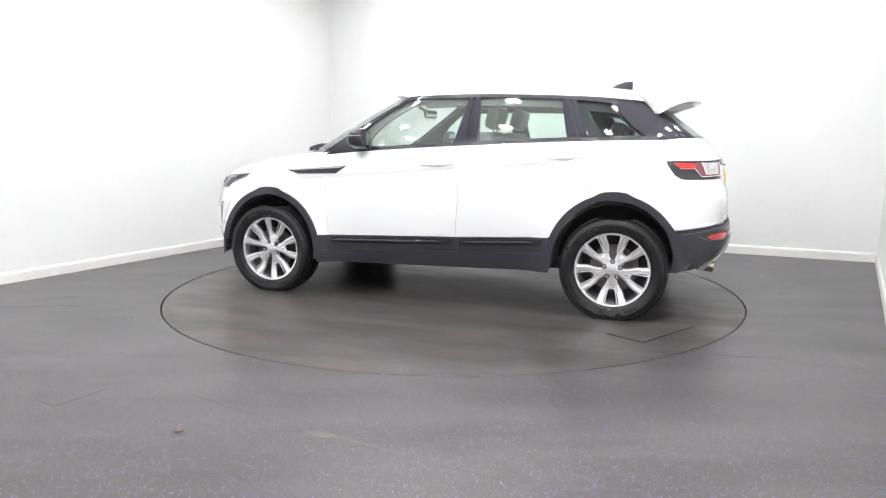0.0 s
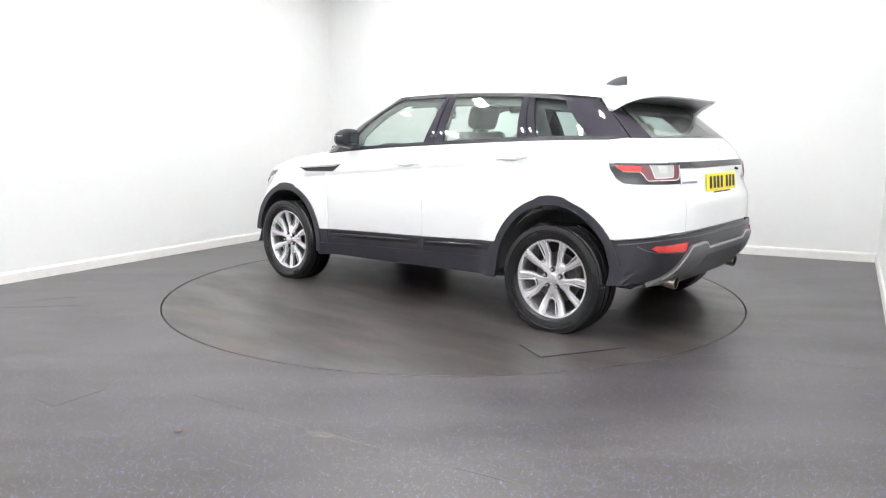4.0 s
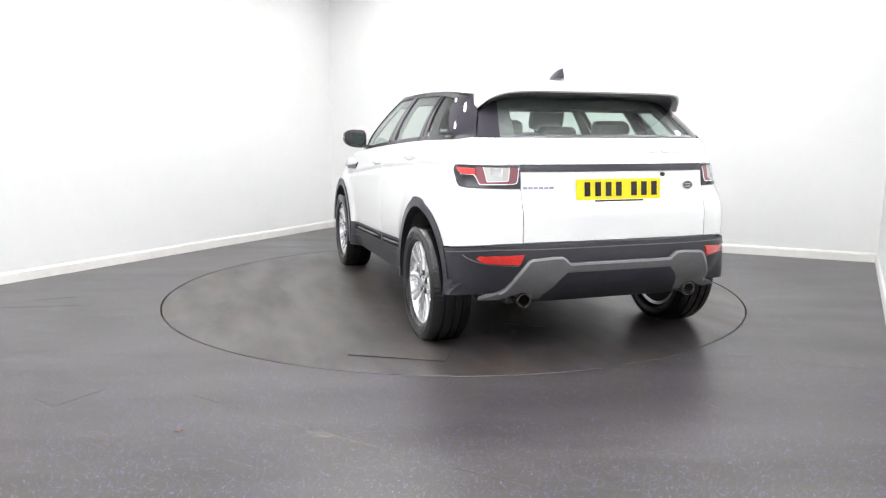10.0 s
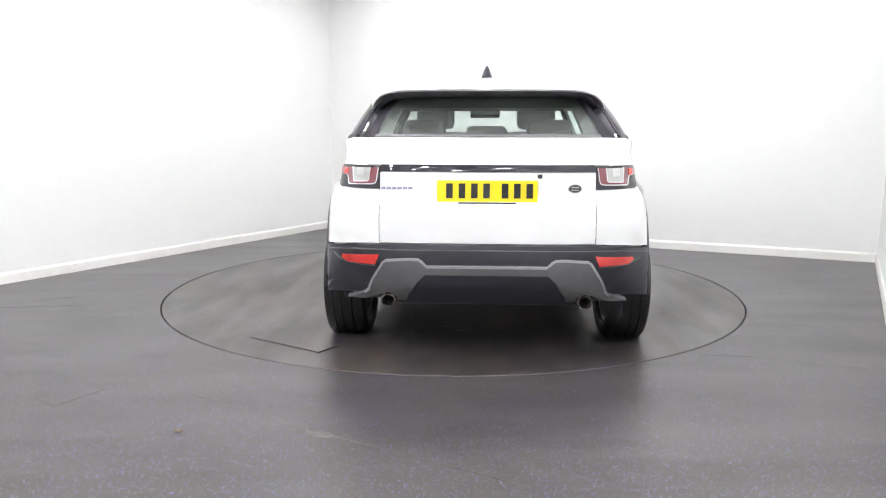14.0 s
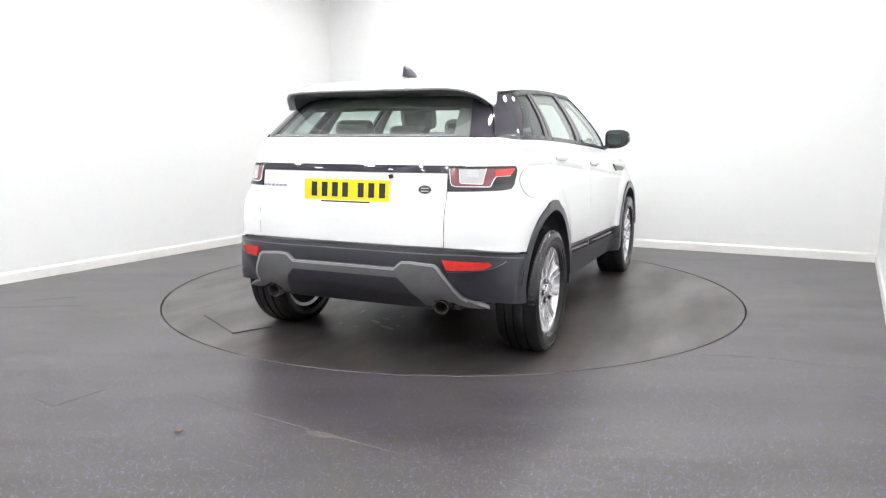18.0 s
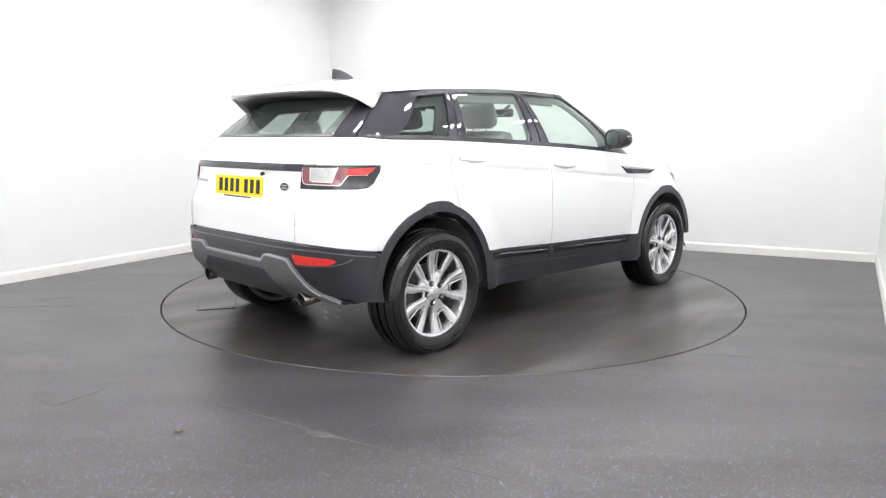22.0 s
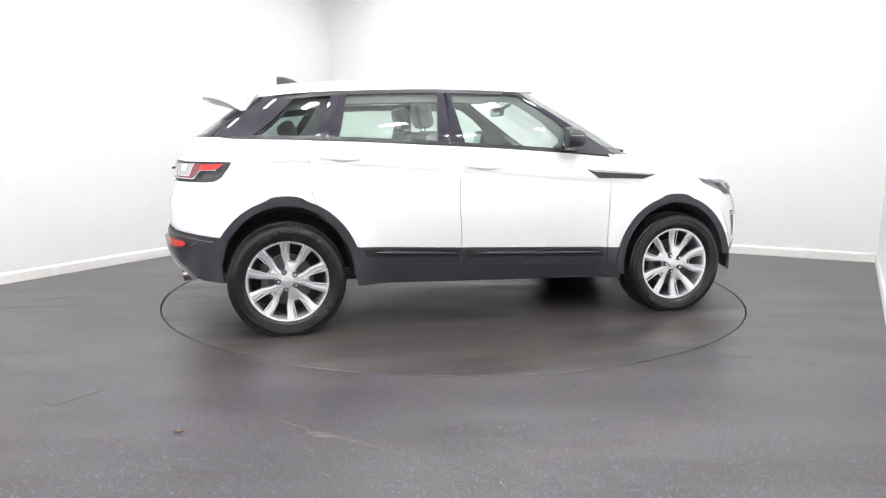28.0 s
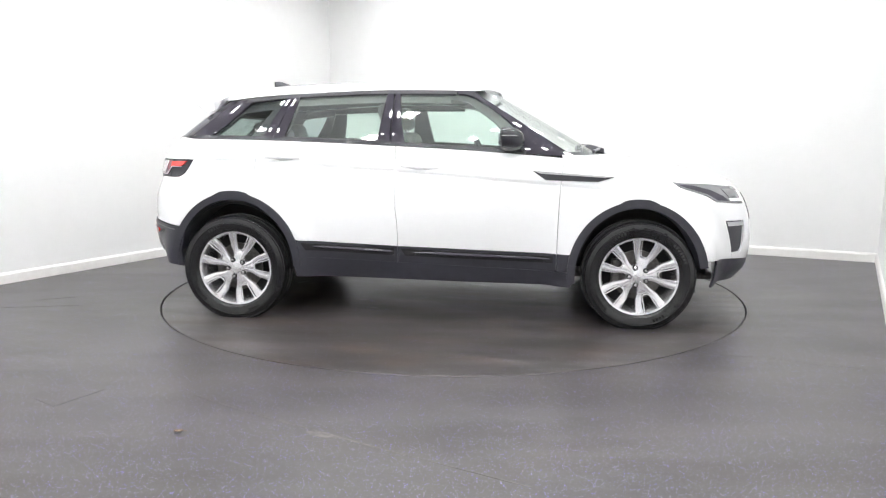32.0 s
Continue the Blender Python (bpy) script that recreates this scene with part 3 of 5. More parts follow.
def wheel_arc(cx, rx, rz, a0, a1, n=28):
    return [(cx + rx * math.cos(radians(a0 + (a1 - a0) * i / n)), HUB_Z + rz * math.sin(radians(a0 + (a1 - a0) * i / n))) for i in range(n + 1)]


hoodline = curve((0.83, 1.0, 1.146, 1.30, 1.45, 1.56, 1.75, 1.93, 2.2), (1.052, 0.99, 0.972, 0.984, 0.962, 0.936, 0.925, 0.905, 0.87))
LAMP = [(-1.666, 1.062), (-1.671, 1.030), (-1.710, 0.972), (-1.750, 0.948), (-1.804, 0.943)] + Y([(0.566, 0.943), (0.566, 1.062)]) + [(-1.964, 1.062)]
HEAD = [(1.535, 0.932), (1.606, 0.925), (1.776, 0.913), (2.061, 0.894), (2.112, 0.874), (2.103, 0.830), (2.094, 0.780), (1.93, 0.792), (1.787, 0.807), (1.738, 0.843), (1.669, 0.867), (1.587, 0.892)]
FOG = [(1.835, 0.679), (2.03, 0.671), (2.036, 0.640), (2.005, 0.50), (1.985, 0.468), (1.890, 0.466)]


def car_body():
    fine = dict(step=(0.045, 0.012))
    # doors
    fd = [(-0.2345, z) for z in (0.75, 0.97)] + run(lambda x: belt(x) - 0.014, -0.2345, 0.846, 12) + [(0.836, 1.03), (0.826, 0.95), (0.819, 0.85), (0.812, 0.7), (0.809, 0.56), (0.808, sill(0.81))]
    fd += run(sill, 0.808, -0.2205, 8) + [(-0.2215, 0.6), (-0.2265, 0.68)]
    front = both("front_door", body, fd, PAINT, CAR, **fine)
    rd = run(lambda x: belt(x) - 0.014, -1.150, -0.2385, 10) + [(-0.2385, 0.97), (-0.2385, 0.75), (-0.2305, 0.68), (-0.2255, 0.6), (-0.2245, sill(-0.2245))]
    rd += run(sill, -0.2245, -0.88, 6) + wheel_arc(REAR_ARCH_X, *ARCH, 25, 66, 10) + [(-1.138, 0.80), (-1.165, 0.86), (-1.178, 0.94), (-1.176, 1.05)]
    rear = both("rear_door", body, S(rd), PAINT, CAR, **fine)
    # rear quarter with the tail lamp cut out
    top = [(BODY.vx(x, z), z) for x, z in run(lambda x: belt(x) - 0.013, -1.154, -1.62, 6)]
    rq = top + [(-1.851, 1.209)] + Y([(0.641, 1.209), (0.641, 1.14), (0.641, 1.066)]) + [(-1.983, 1.065), (-1.663, 1.064)]
    rq += [(-1.669, 1.029), (-1.707, 0.969), (-1.747, 0.945), (-1.803, 0.940)] + Y([(0.566, 0.940), (0.566, 0.87), (0.566, 0.80), (0.566, 0.73), (0.566, 0.661)]) + [(-2.006, 0.655), (-1.647, 0.617)]
    rq += S(wheel_arc(REAR_ARCH_X, *ARCH, 147, 68, 16)) + S([(-1.142, 0.80), (-1.169, 0.86), (-1.182, 0.94), (-1.180, 1.05)])
    both("rear_quarter_panel", body, rq, PAINT, CAR, **fine)
    # front wing and bumper skin
    fw = run(hoodline, 0.850, 1.52, 14) + [(1.540, 0.929), (1.570, 0.900)] + S(wheel_arc(FRONT_ARCH_X, *ARCH_F, 56, 164, 24))
    fw += [(0.812, sill(0.812)), (0.813, 0.56), (0.816, 0.7), (0.823, 0.85), (0.830, 0.95), (0.840, 1.03)]
    both("front_wing", body, fw, PAINT, CAR, **fine)
    mid = BODY.v1
    fb = S(wheel_arc(FRONT_ARCH_X, *ARCH_F, 55.9, 14, 12)) + [(1.745, 0.437), (1.904, 0.427), (1.886, 0.462), (1.830, 0.684), (2.035, 0.676), (2.041, 0.638), (2.010, 0.498), (1.988, 0.463), (1.892, 0.461), (1.908, 0.427)]
    fb += [(2.187, 0.400), (mid, 0.395), (mid, 0.865), (2.35, 0.875), (2.118, 0.888), (2.107, 0.830), (2.098, 0.777), (1.93, 0.789), (1.785, 0.803), (1.735, 0.840), (1.667, 0.864), (1.5705, 0.8985)]
    both("front_bumper", body, fb, PAINT, CAR, **fine)
    low = [(1.745, 0.434), (1.906, 0.424), (2.187, 0.397), (mid, 0.392), (mid, 0.27), (2.1, 0.262), (1.74, 0.275)]
    both("front_lower_bumper", body, low, CLAD, CAR, "black plastic lower bumper", step=(0.05, 0.03))
    part("front_grille", sheet(body, [(mid - 0.36, 0.66), (mid + 0.36, 0.66), (mid + 0.38, 0.84), (mid - 0.38, 0.84)], (0.06, 0.04), 0.004), GLOSS, CAR, smooth=35)
    # tailgate
    c = BODY.v0
    h0, h1 = BODY.vy(0.560, 1.05) - c, -1.966 - c
    edge = Y([(0.562, z) for z in (0.664, 0.73, 0.80, 0.87, 0.94, 1.030)])
    part("tailgate", sheet(body, edge + mirrored(edge, c), (0.05, 0.02)), PAINT, CAR, smooth=35)
    gap = [(0.5625, 0.664), (0.5625, 0.76), (0.5625, 0.86), (0.5655, 0.86), (0.5655, 0.76), (0.5655, 0.664)]
    for s in (1, -1):
        part("tailgate_gap", sheet(body, Y([(s * y, z) for y, z in gap]), (0.03, 0.03), -0.002, 0.002), LINER, CAR, "dark gap beside the tailgate")
    part("tailgate_upper", sheet(body, Y([(-0.638, 1.070), (0.638, 1.070), (0.638, 1.14), (0.638, 1.209), (-0.638, 1.209), (-0.638, 1.14)]), (0.05, 0.02)), PAINT, CAR, smooth=35)
    part("tailgate_bar", sheet(body, [(c - h0, 1.032), (c + h0, 1.032), (c + h0, 1.067), (c - h0, 1.067)], (0.02, 0.008), 0.004, 0.03), GLOSS, CAR, "gloss black bar between the lamps", smooth=35)
    # bumper
    half = [(c + 0.02, 0.651)] + Y([(0.54, 0.651)]) + [(-2.005, 0.644), (-1.650, 0.607)] + S([(-1.672, 0.59), (-1.695, 0.52), (-1.712, 0.42), (-1.70, 0.345)]) + Y([(0.66, 0.375), (0.60, 0.388), (0.45, 0.388), (0.43, 0.345)])
    bp = half + mirrored(half, c)
    part("rear_bumper", sheet(body, bp, (0.05, 0.025), 0.004), CLAD, CAR, "black plastic bumper", smooth=35)
    ledge = [(-1.708, 0.596), (-2.004, 0.628), (-2.137, 0.631), (c + 0.02, 0.632)]
    part("bumper_ledge", sheet(body, ledge + mirrored(ledge, c) + [(2 * c - v, z - 0.006) for v, z in ledge] + [(v, z - 0.006) for v, z in ledge[::-1]], (0.05, 0.02), 0.007, 0.004), SKID, CAR, "grey ledge line", smooth=35)
    # flank cladding
    for cx, name, a0, a1, rx, rz in ((REAR_ARCH_X, "rear_arch_trim", 3, 168, 0.459, 0.504), (FRONT_ARCH_X, "front_arch_trim", 8, 187, 0.437, 0.475)):
        outer = []
        for i in range(45):
            a = a0 + (a1 - a0) * i / 44
            k = 0.014 * min(1, max(0, (16 - abs(a - 90)) / 5))
            outer.append((cx + (rx + k * 0.3) * math.cos(radians(a)), HUB_Z + (rz + k) * math.sin(radians(a))))
        ring = outer + wheel_arc(cx, rx - 0.050, rz - 0.044, a1, a0, 44)
        both(name, body, S(ring), CLAD, CAR, "black plastic wheel arch trim", step=(0.03, 0.03), lift=0.012, edge=0.09)
    for n, pan, x0, x1 in (("lower_trim", front, -0.2230, 0.806), ("lower_trim", rear, -0.888, -0.2262)):
        both(n, body, run(lambda x: sill(x) - 0.003, x0, x1, 6) + run(lambda x: sill(x) - 0.115, x1, x0, 6), CLAD, pan, "black plastic door trim", step=(0.06, 0.02), lift=0.004)
        # black strip laid on the trim, painting the shade beneath the blade
        both("recess_shade", body, run(lambda x: sill(x) - 0.016, x0 + 0.02, x1 - 0.02, 6) + run(lambda x: sill(x) - 0.062, x1 - 0.02, x0 + 0.05, 6), LINER, pan, step=(0.06, 0.02), lift=0.0065, edge=0.004)
        for drop, high, deep, inset, mat, lab in ((0.038, 0.012, 0.022, 0.10, GLOSS, "gloss black trim strip"),):
            for flip in (False, True):
                rings = []
                for k in range(13):
                    x = x0 + inset + (x1 - x0 - inset - 0.03) * k / 12
                    w = 0.35 + 0.65 * min(1, k / 2, (12 - k) / 1.5)
                    z = sill(x) - drop
                    y = float(body(np.array(x), np.array(z))[1]) + 0.003
                    rings.append([(x, (-1 if flip else 1) * (y + deep * w * max(0, math.cos(a)) ** 0.6 - 0.004), z + high * w * math.sin(a)) for a in np.linspace(-math.pi / 2, math.pi / 2, 9)])
                part("trim_blade", loft(rings), mat, pan[flip], lab, smooth=50)
    both("rocker_panel", body, [(-0.93, 0.44), (-0.9, 0.425), (0.81, 0.357), (0.92, 0.36), (0.90, 0.262), (0.1, 0.274), (-0.90, 0.297)], CLAD, CAR, "black plastic sill", step=(0.08, 0.02), lift=0.006, edge=0.06)
    both("sill_end", body, S([(-0.93, 0.545), (-0.89, 0.535), (-0.89, 0.43), (-0.905, 0.43)]), CLAD, CAR, step=(0.06, 0.02), lift=0.003)
    both("sill_end", body, S([(0.811, 0.473), (0.90, 0.473), (0.90, 0.365), (0.811, 0.36)]), CLAD, CAR, step=(0.06, 0.02), lift=0.003)
    # dark shell that closes the gaps
    inner = [(c, 0.34)] + Y([(0.66, 0.34)]) + S([(-1.74, 0.36)] + wheel_arc(-WHEEL_X, 0.47, 0.50, 170, 10, 24) + [(-0.86, 0.30), (0.86, 0.29)] + wheel_arc(WHEEL_X, 0.47, 0.50, 170, 10, 24) + [(1.80, 0.30)]) + [(2.2, 0.30), (mid, 0.30), (mid, 0.87)]
    inner += [(1.9, 0.87), (1.6, 0.91), (1.3, 0.95), (0.9, 1.02)] + run(lambda x: belt(x) - 0.030, 0.82, -1.6, 12) + [(-1.9, 1.18), (c, 1.18)]
    both("inner_shell", body, inner, SEAM, CAR, step=(0.07, 0.04), lift=-0.03, edge=0.0)
    for flip in (1, -1):
        for cx in (-WHEEL_X, WHEEL_X):
            rings = []
            for y in (0.64, 0.905):
                rings.append([(x, flip * y, z) for x, z in wheel_arc(cx, 0.412, 0.428, 1, 179, 28)])
            bm = loft(rings, caps=False, closed=False)
            part("wheel_arch_liner", bm, FELT, CAR, smooth=40)
            bm = bmesh.new()
            bm.faces.new([bm.verts.new((x, flip * 0.64, z)) for x, z in wheel_arc(cx, 0.412, 0.428, 1, 179, 28)])
            part("wheel_arch_wall", bm, LINER, CAR)
    part("underbody", box((-1.68, -0.52, 0.25), (1.90, 0.52, 0.30), 0.02), DARKMETAL, CAR)
    # black panels added where shade fills the space between exhaust and tyre
    for s in (1, -1):
        part("shade_panel", loft([[(x, s * y, z) for y, z in ((0.40, 0.33), (0.72, 0.33), (0.78, 0.46), (0.40, 0.50))] for x in (-1.80, -1.77)]), LINER, CAR)
    part("silencer", box((-1.92, -0.48, 0.30), (-1.62, 0.48, 0.42), 0.05), DARKMETAL, CAR)
    for s in (1, -1):
        part("air_deflector", box((1.70, s * 0.70 - 0.09, 0.215), (1.715, s * 0.70 + 0.09, 0.29), 0.003), CLAD, CAR)
    part("underbody_sill", box((-0.86, -0.80, 0.275), (0.86, 0.80, 0.31), 0.01), DARKMETAL, CAR)
    for s in (1, -1):
        part("axle_arm", tube([(-1.33, s * 0.3, 0.30), (-1.33, s * 0.75, 0.34)], 0.03), DARKMETAL, CAR)
        part("axle_arm", tube([(1.33, s * 0.3, 0.30), (1.33, s * 0.75, 0.34)], 0.03), DARKMETAL, CAR)
    return front, rear


def bonnet():
    centre = curve((0.8, 1.0, 1.2, 1.5, 1.74, 2.0, 2.12, 2.22), (1.150, 1.135, 1.105, 1.058, 1.008, 0.93, 0.885, 0.85))
    rows = []
    for j in range(41):
        q = -1 + 2 * j / 40
        a = abs(q)
        yy = 0.895 * math.sin(a * math.pi / 2) ** (2 / 2.7)
        x0 = max(0.835, -0.23 + 1.39 * max(0, 1 - (yy / 0.862) ** 4.5) ** (1 / 4.5))
        x1 = 1.93 + 0.115 * (1 - a ** 2)
        row = []
        for i in range(25):
            x = x0 + (x1 - x0) * i / 24
            z0 = float(hoodline(x)) - 0.006
            y0 = float(body(np.array(BODY.vx(x, z0)), np.array(z0))[1])
            phi = a * math.pi / 2
            y = (y0 - 0.004) * math.sin(phi) ** (2 / 2.7) * (1 if q > 0 else -1)
            z = z0 + (max(float(centre(x)), z0 + 0.01) - z0) * math.cos(phi) ** (2 / 2.7)
            row.append((x, y, z))
        rows.append(row)
    bm = loft(rows, caps=False, closed=False)
    bm.normal_update()
    if sum(f.normal.z for f in bm.faces) < 0:
        bmesh.ops.reverse_faces(bm, faces=bm.faces)
    part("bonnet", bm, PAINT, CAR, smooth=50)
    part("engine_bay", box((1.0, -0.56, 0.5), (1.80, 0.56, 0.84), 0.05), LINER, CAR)
    part("cowl", loft([[(-0.27 + 1.39 * max(0, 1 - (abs(q) * 0.80 / 0.862) ** 4.5) ** (1 / 4.5) + dx, q * 0.80, 1.105 - 0.03 * abs(q) + dz) for dx, dz in ((-0.06, 0.01), (0.06, -0.012), (0.06, -0.05), (-0.06, -0.05))] for q in np.linspace(-1, 1, 21)]), CLAD, CAR, smooth=40)
    for y in (-0.10, 0.45):
        part("wiper_arm", loft([[(x, y + dy, z + dz) for dy, dz in ((-0.10, -0.03), (0.10, -0.03), (0.09, 0.0), (-0.09, 0.0))] for x, z in ((1.02, 1.140), (1.05, 1.166), (1.09, 1.160), (1.17, 1.136))]), CLAD, CAR, "dark wiper arm", smooth=40)
    for y0, y1 in ((0.62, 0.0), (0.0, -0.62)):
        part("wiper", tube([(1.13 - 0.2 * abs(y0) ** 2, y0, 1.118), (1.12, (y0 + y1) / 2, 1.135), (1.13 - 0.2 * abs(y1) ** 2, y1, 1.120)], 0.011, 6), CLAD, CAR)



def greenhouse(front, rear):
    c, f = CABIN.v0, CABIN.v1
    pane = dict(step=(0.08, 0.06), edge=0.004)
    trim = dict(step=(0.03, 0.011), edge=0.02, crown=0.0012)
    flat = dict(step=(0.03, 0.02), edge=0.02, crown=0.001)
    thin = dict(step=(0.06, 0.006), edge=0.02, crown=0.002)
    top = lambda x: rail(x) - 0.026
    low = lambda x: belt(x) + 0.012
    # window outlines
    fg = W(run(low, -0.195, 0.567, 8) + [(0.582, 1.160), (0.571, 1.226), (0.482, 1.324), (0.367, 1.410), (0.259, 1.476), (0.201, 1.493), (0.151, 1.496)] + run(top, 0.099, -0.232, 6))
    rg = run(low, -0.985, -0.365, 6) + run(top, -0.325, -0.925, 6)
    qg = run(low, -1.445, -1.115, 4) + run(top, -1.05, -1.355, 4)
    for nm, outline, mat, lab in (("front_window", fg, CLEAR, "clear side glass"), ("rear_window", rg, CLEAR, "clear side glass"), ("quarter_window", qg, PRIVACY, "tinted quarter glass")):
        for ob in both(nm, cabin, outline, mat, CAR, lab, lift=-0.004, **pane):
            ob.visible_shadow = False
    hi = lambda x: rail(x)
    lo = lambda x: belt(x) - 0.013
    # black trims between the windows
    both("window_rail", cabin, W(run(hi, -1.42, 0.135, 16) + run(top, 0.135, -1.42, 16)), RAIL, CAR, "satin black roof rail trim", lift=0.003, **thin)
    both("belt_moulding", cabin, W(run(lo, -1.64, 0.62, 18) + run(low, 0.60, -1.64, 18)), CASE, CAR, "black window moulding", lift=0.008, **thin)
    both("pillar_trim", cabin, [(-0.365, low(-0.365)), (-0.284, low(-0.284)), (-0.279, top(-0.279)), (-0.325, top(-0.325))], GLOSS, rear, "gloss black pillar trim", lift=0.003, **trim)
    both("pillar_trim", cabin, [(-0.276, low(-0.276)), (-0.195, low(-0.195)), (-0.232, top(-0.232)), (-0.271, top(-0.271))], GLOSS, front, "gloss black pillar trim", lift=0.003, **trim)
    both("pillar_trim", cabin, [(-1.115, low(-1.115)), (-1.055, low(-1.055)), (-0.99, top(-0.99)), (-1.05, top(-1.05))], GLOSS, CAR, "gloss black pillar trim", lift=0.002, **trim)
    both("pillar_trim", cabin, [(-1.051, low(-1.051)), (-0.985, low(-0.985)), (-0.925, top(-0.925)), (-0.986, top(-0.986))], GLOSS, rear, "gloss black pillar trim", lift=0.004, **trim)
    ap = W([(0.560, 1.133), (0.64, 1.108), (0.918, 1.088), (0.778, 1.175), (0.653, 1.254), (0.539, 1.329), (0.413, 1.408), (0.336, 1.457), (0.247, 1.524), (0.202, 1.523), (0.132, 1.519), (0.154, 1.496), (0.201, 1.493), (0.259, 1.476), (0.367, 1.410), (0.482, 1.324), (0.571, 1.226), (0.582, 1.160)])
    both("front_pillar", cabin, ap, GLOSS, CAR, "gloss black windscreen pillar", lift=0.003, **flat)
    dp = [(-1.57, low(-1.57)), (-1.445, low(-1.445)), (-1.40, 1.30), (-1.355, top(-1.355)), (-1.425, hi(-1.425)), (-1.485, 1.456), (-1.54, 1.447), (-1.625, 1.458), (-1.650, 1.394), (-1.648, 1.212)]
    both("rear_pillar", cabin, dp, GLOSS, CAR, "gloss black rear pillar", lift=0.003, **flat)
    # pale linings inside the pillars
    al = W([(0.490, 1.142), (0.559, 1.110), (0.889, 1.100), (0.778, 1.175), (0.653, 1.254), (0.539, 1.329), (0.413, 1.408), (0.336, 1.457), (0.255, 1.512), (0.208, 1.512), (0.045, 1.512), (0.072, 1.480), (0.170, 1.474), (0.219, 1.460), (0.312, 1.400), (0.407, 1.324), (0.488, 1.226), (0.492, 1.165)])
    both("pillar_lining", cabin, dp, DASH, CAR, "dark rear pillar lining", lift=-0.03, step=(0.06, 0.04), edge=0.012)
    for outline in (al, [(-0.365, low(-0.365)), (-0.195, low(-0.195)), (-0.232, top(-0.232)), (-0.325, top(-0.325))], [(-1.115, low(-1.115)), (-0.985, low(-0.985)), (-0.925, top(-0.925)), (-1.05, top(-1.05))]):
        both("pillar_lining", cabin, outline, LINING, CAR, "pale grey pillar lining", lift=-0.03, step=(0.06, 0.04), edge=0.012)
    both("rail_lining", cabin, W(run(lambda x: top(x) + 0.004, -1.04, 0.10, 10) + run(lambda x: top(x) - 0.040, 0.10, -1.06, 10)), LINING, CAR, "grey roof lining edge", lift=-0.03, step=(0.06, 0.03), edge=0.012)
    both("rail_lining", cabin, run(lambda x: top(x) + 0.004, -1.40, -1.06, 4) + run(lambda x: top(x) - 0.052, -1.08, -1.42, 4), DASH, CAR, "dark roof lining edge", lift=-0.03, step=(0.06, 0.03), edge=0.012)
    both("pillar_lining", cabin, [(-1.21, low(-1.21)), (-1.11, low(-1.11)), (-1.045, top(-1.045)), (-1.13, top(-1.13))], DASH, CAR, "dark pillar lining", lift=-0.032, step=(0.06, 0.04), edge=0.012)
    # rear screen and windscreen
    side = [(-1.777, 1.216), (-1.774, 1.386), (-1.764, 1.450)]
    rs = side + [(2 * c - v, z) for v, z in side[::-1]]
    ob = part("rear_screen", sheet(cabin, rs, lift=0.0, **pane), REAR, CAR, "tinted rear glass", smooth=35)
    ob.visible_shadow = False
    both("screen_border", cabin, [(-1.656, 1.212), (-1.775, 1.212), (-1.772, 1.386), (-1.762, 1.45), (-1.66, 1.45), (-1.658, 1.394)], GLOSS, CAR, "gloss black rear screen border", lift=0.002, **flat)
    for nm, strip in (("tailgate_lining", [(-1.764, 1.388), (2 * c + 1.764, 1.388), (2 * c + 1.756, 1.455), (-1.756, 1.455)]), ("tailgate_lining", [(-1.765, 1.222), (-1.860, 1.222), (-1.845, 1.386), (-1.765, 1.386)]), ("tailgate_lining", [(2 * c + 1.765, 1.222), (2 * c + 1.860, 1.222), (2 * c + 1.845, 1.386), (2 * c + 1.765, 1.386)])):
        part(nm, sheet(cabin, strip, lift=-0.018, step=(0.05, 0.03), edge=0.02), LINING, CAR, "dark lining round the rear glass", smooth=35)
    part("screen_trim", sheet(cabin, [(-1.775, 1.211), (-1.775, 1.224), (2 * c + 1.775, 1.224), (2 * c + 1.775, 1.211)], lift=0.004, step=(0.06, 0.02), edge=0.01), SKID, CAR, "grey trim line under the rear glass", smooth=35)
    half = W([(0.917, 1.090), (0.781, 1.175), (0.656, 1.254), (0.542, 1.329), (0.416, 1.408), (0.338, 1.457), (0.264, 1.508), (0.350, 1.512)])
    ws = half + [(f, 1.518)] + [(2 * f - v, z) for v, z in half[::-1]] + [(f, 1.10)]
    ob = part("windscreen", sheet(cabin, ws, **pane), SCREEN, CAR, "clear windscreen", smooth=35)
    ob.visible_shadow = False
    part("header_rail", loft([[(0.24 + 0.03 * (1 - q * q), q * 0.54, 1.490 + 0.03 * (1 - q * q)), (0.20, q * 0.56, 1.51 + 0.03 * (1 - q * q)), (0.20, q * 0.56, 1.48 + 0.03 * (1 - q * q))] for q in np.linspace(-1, 1, 13)]), LINING, CAR)


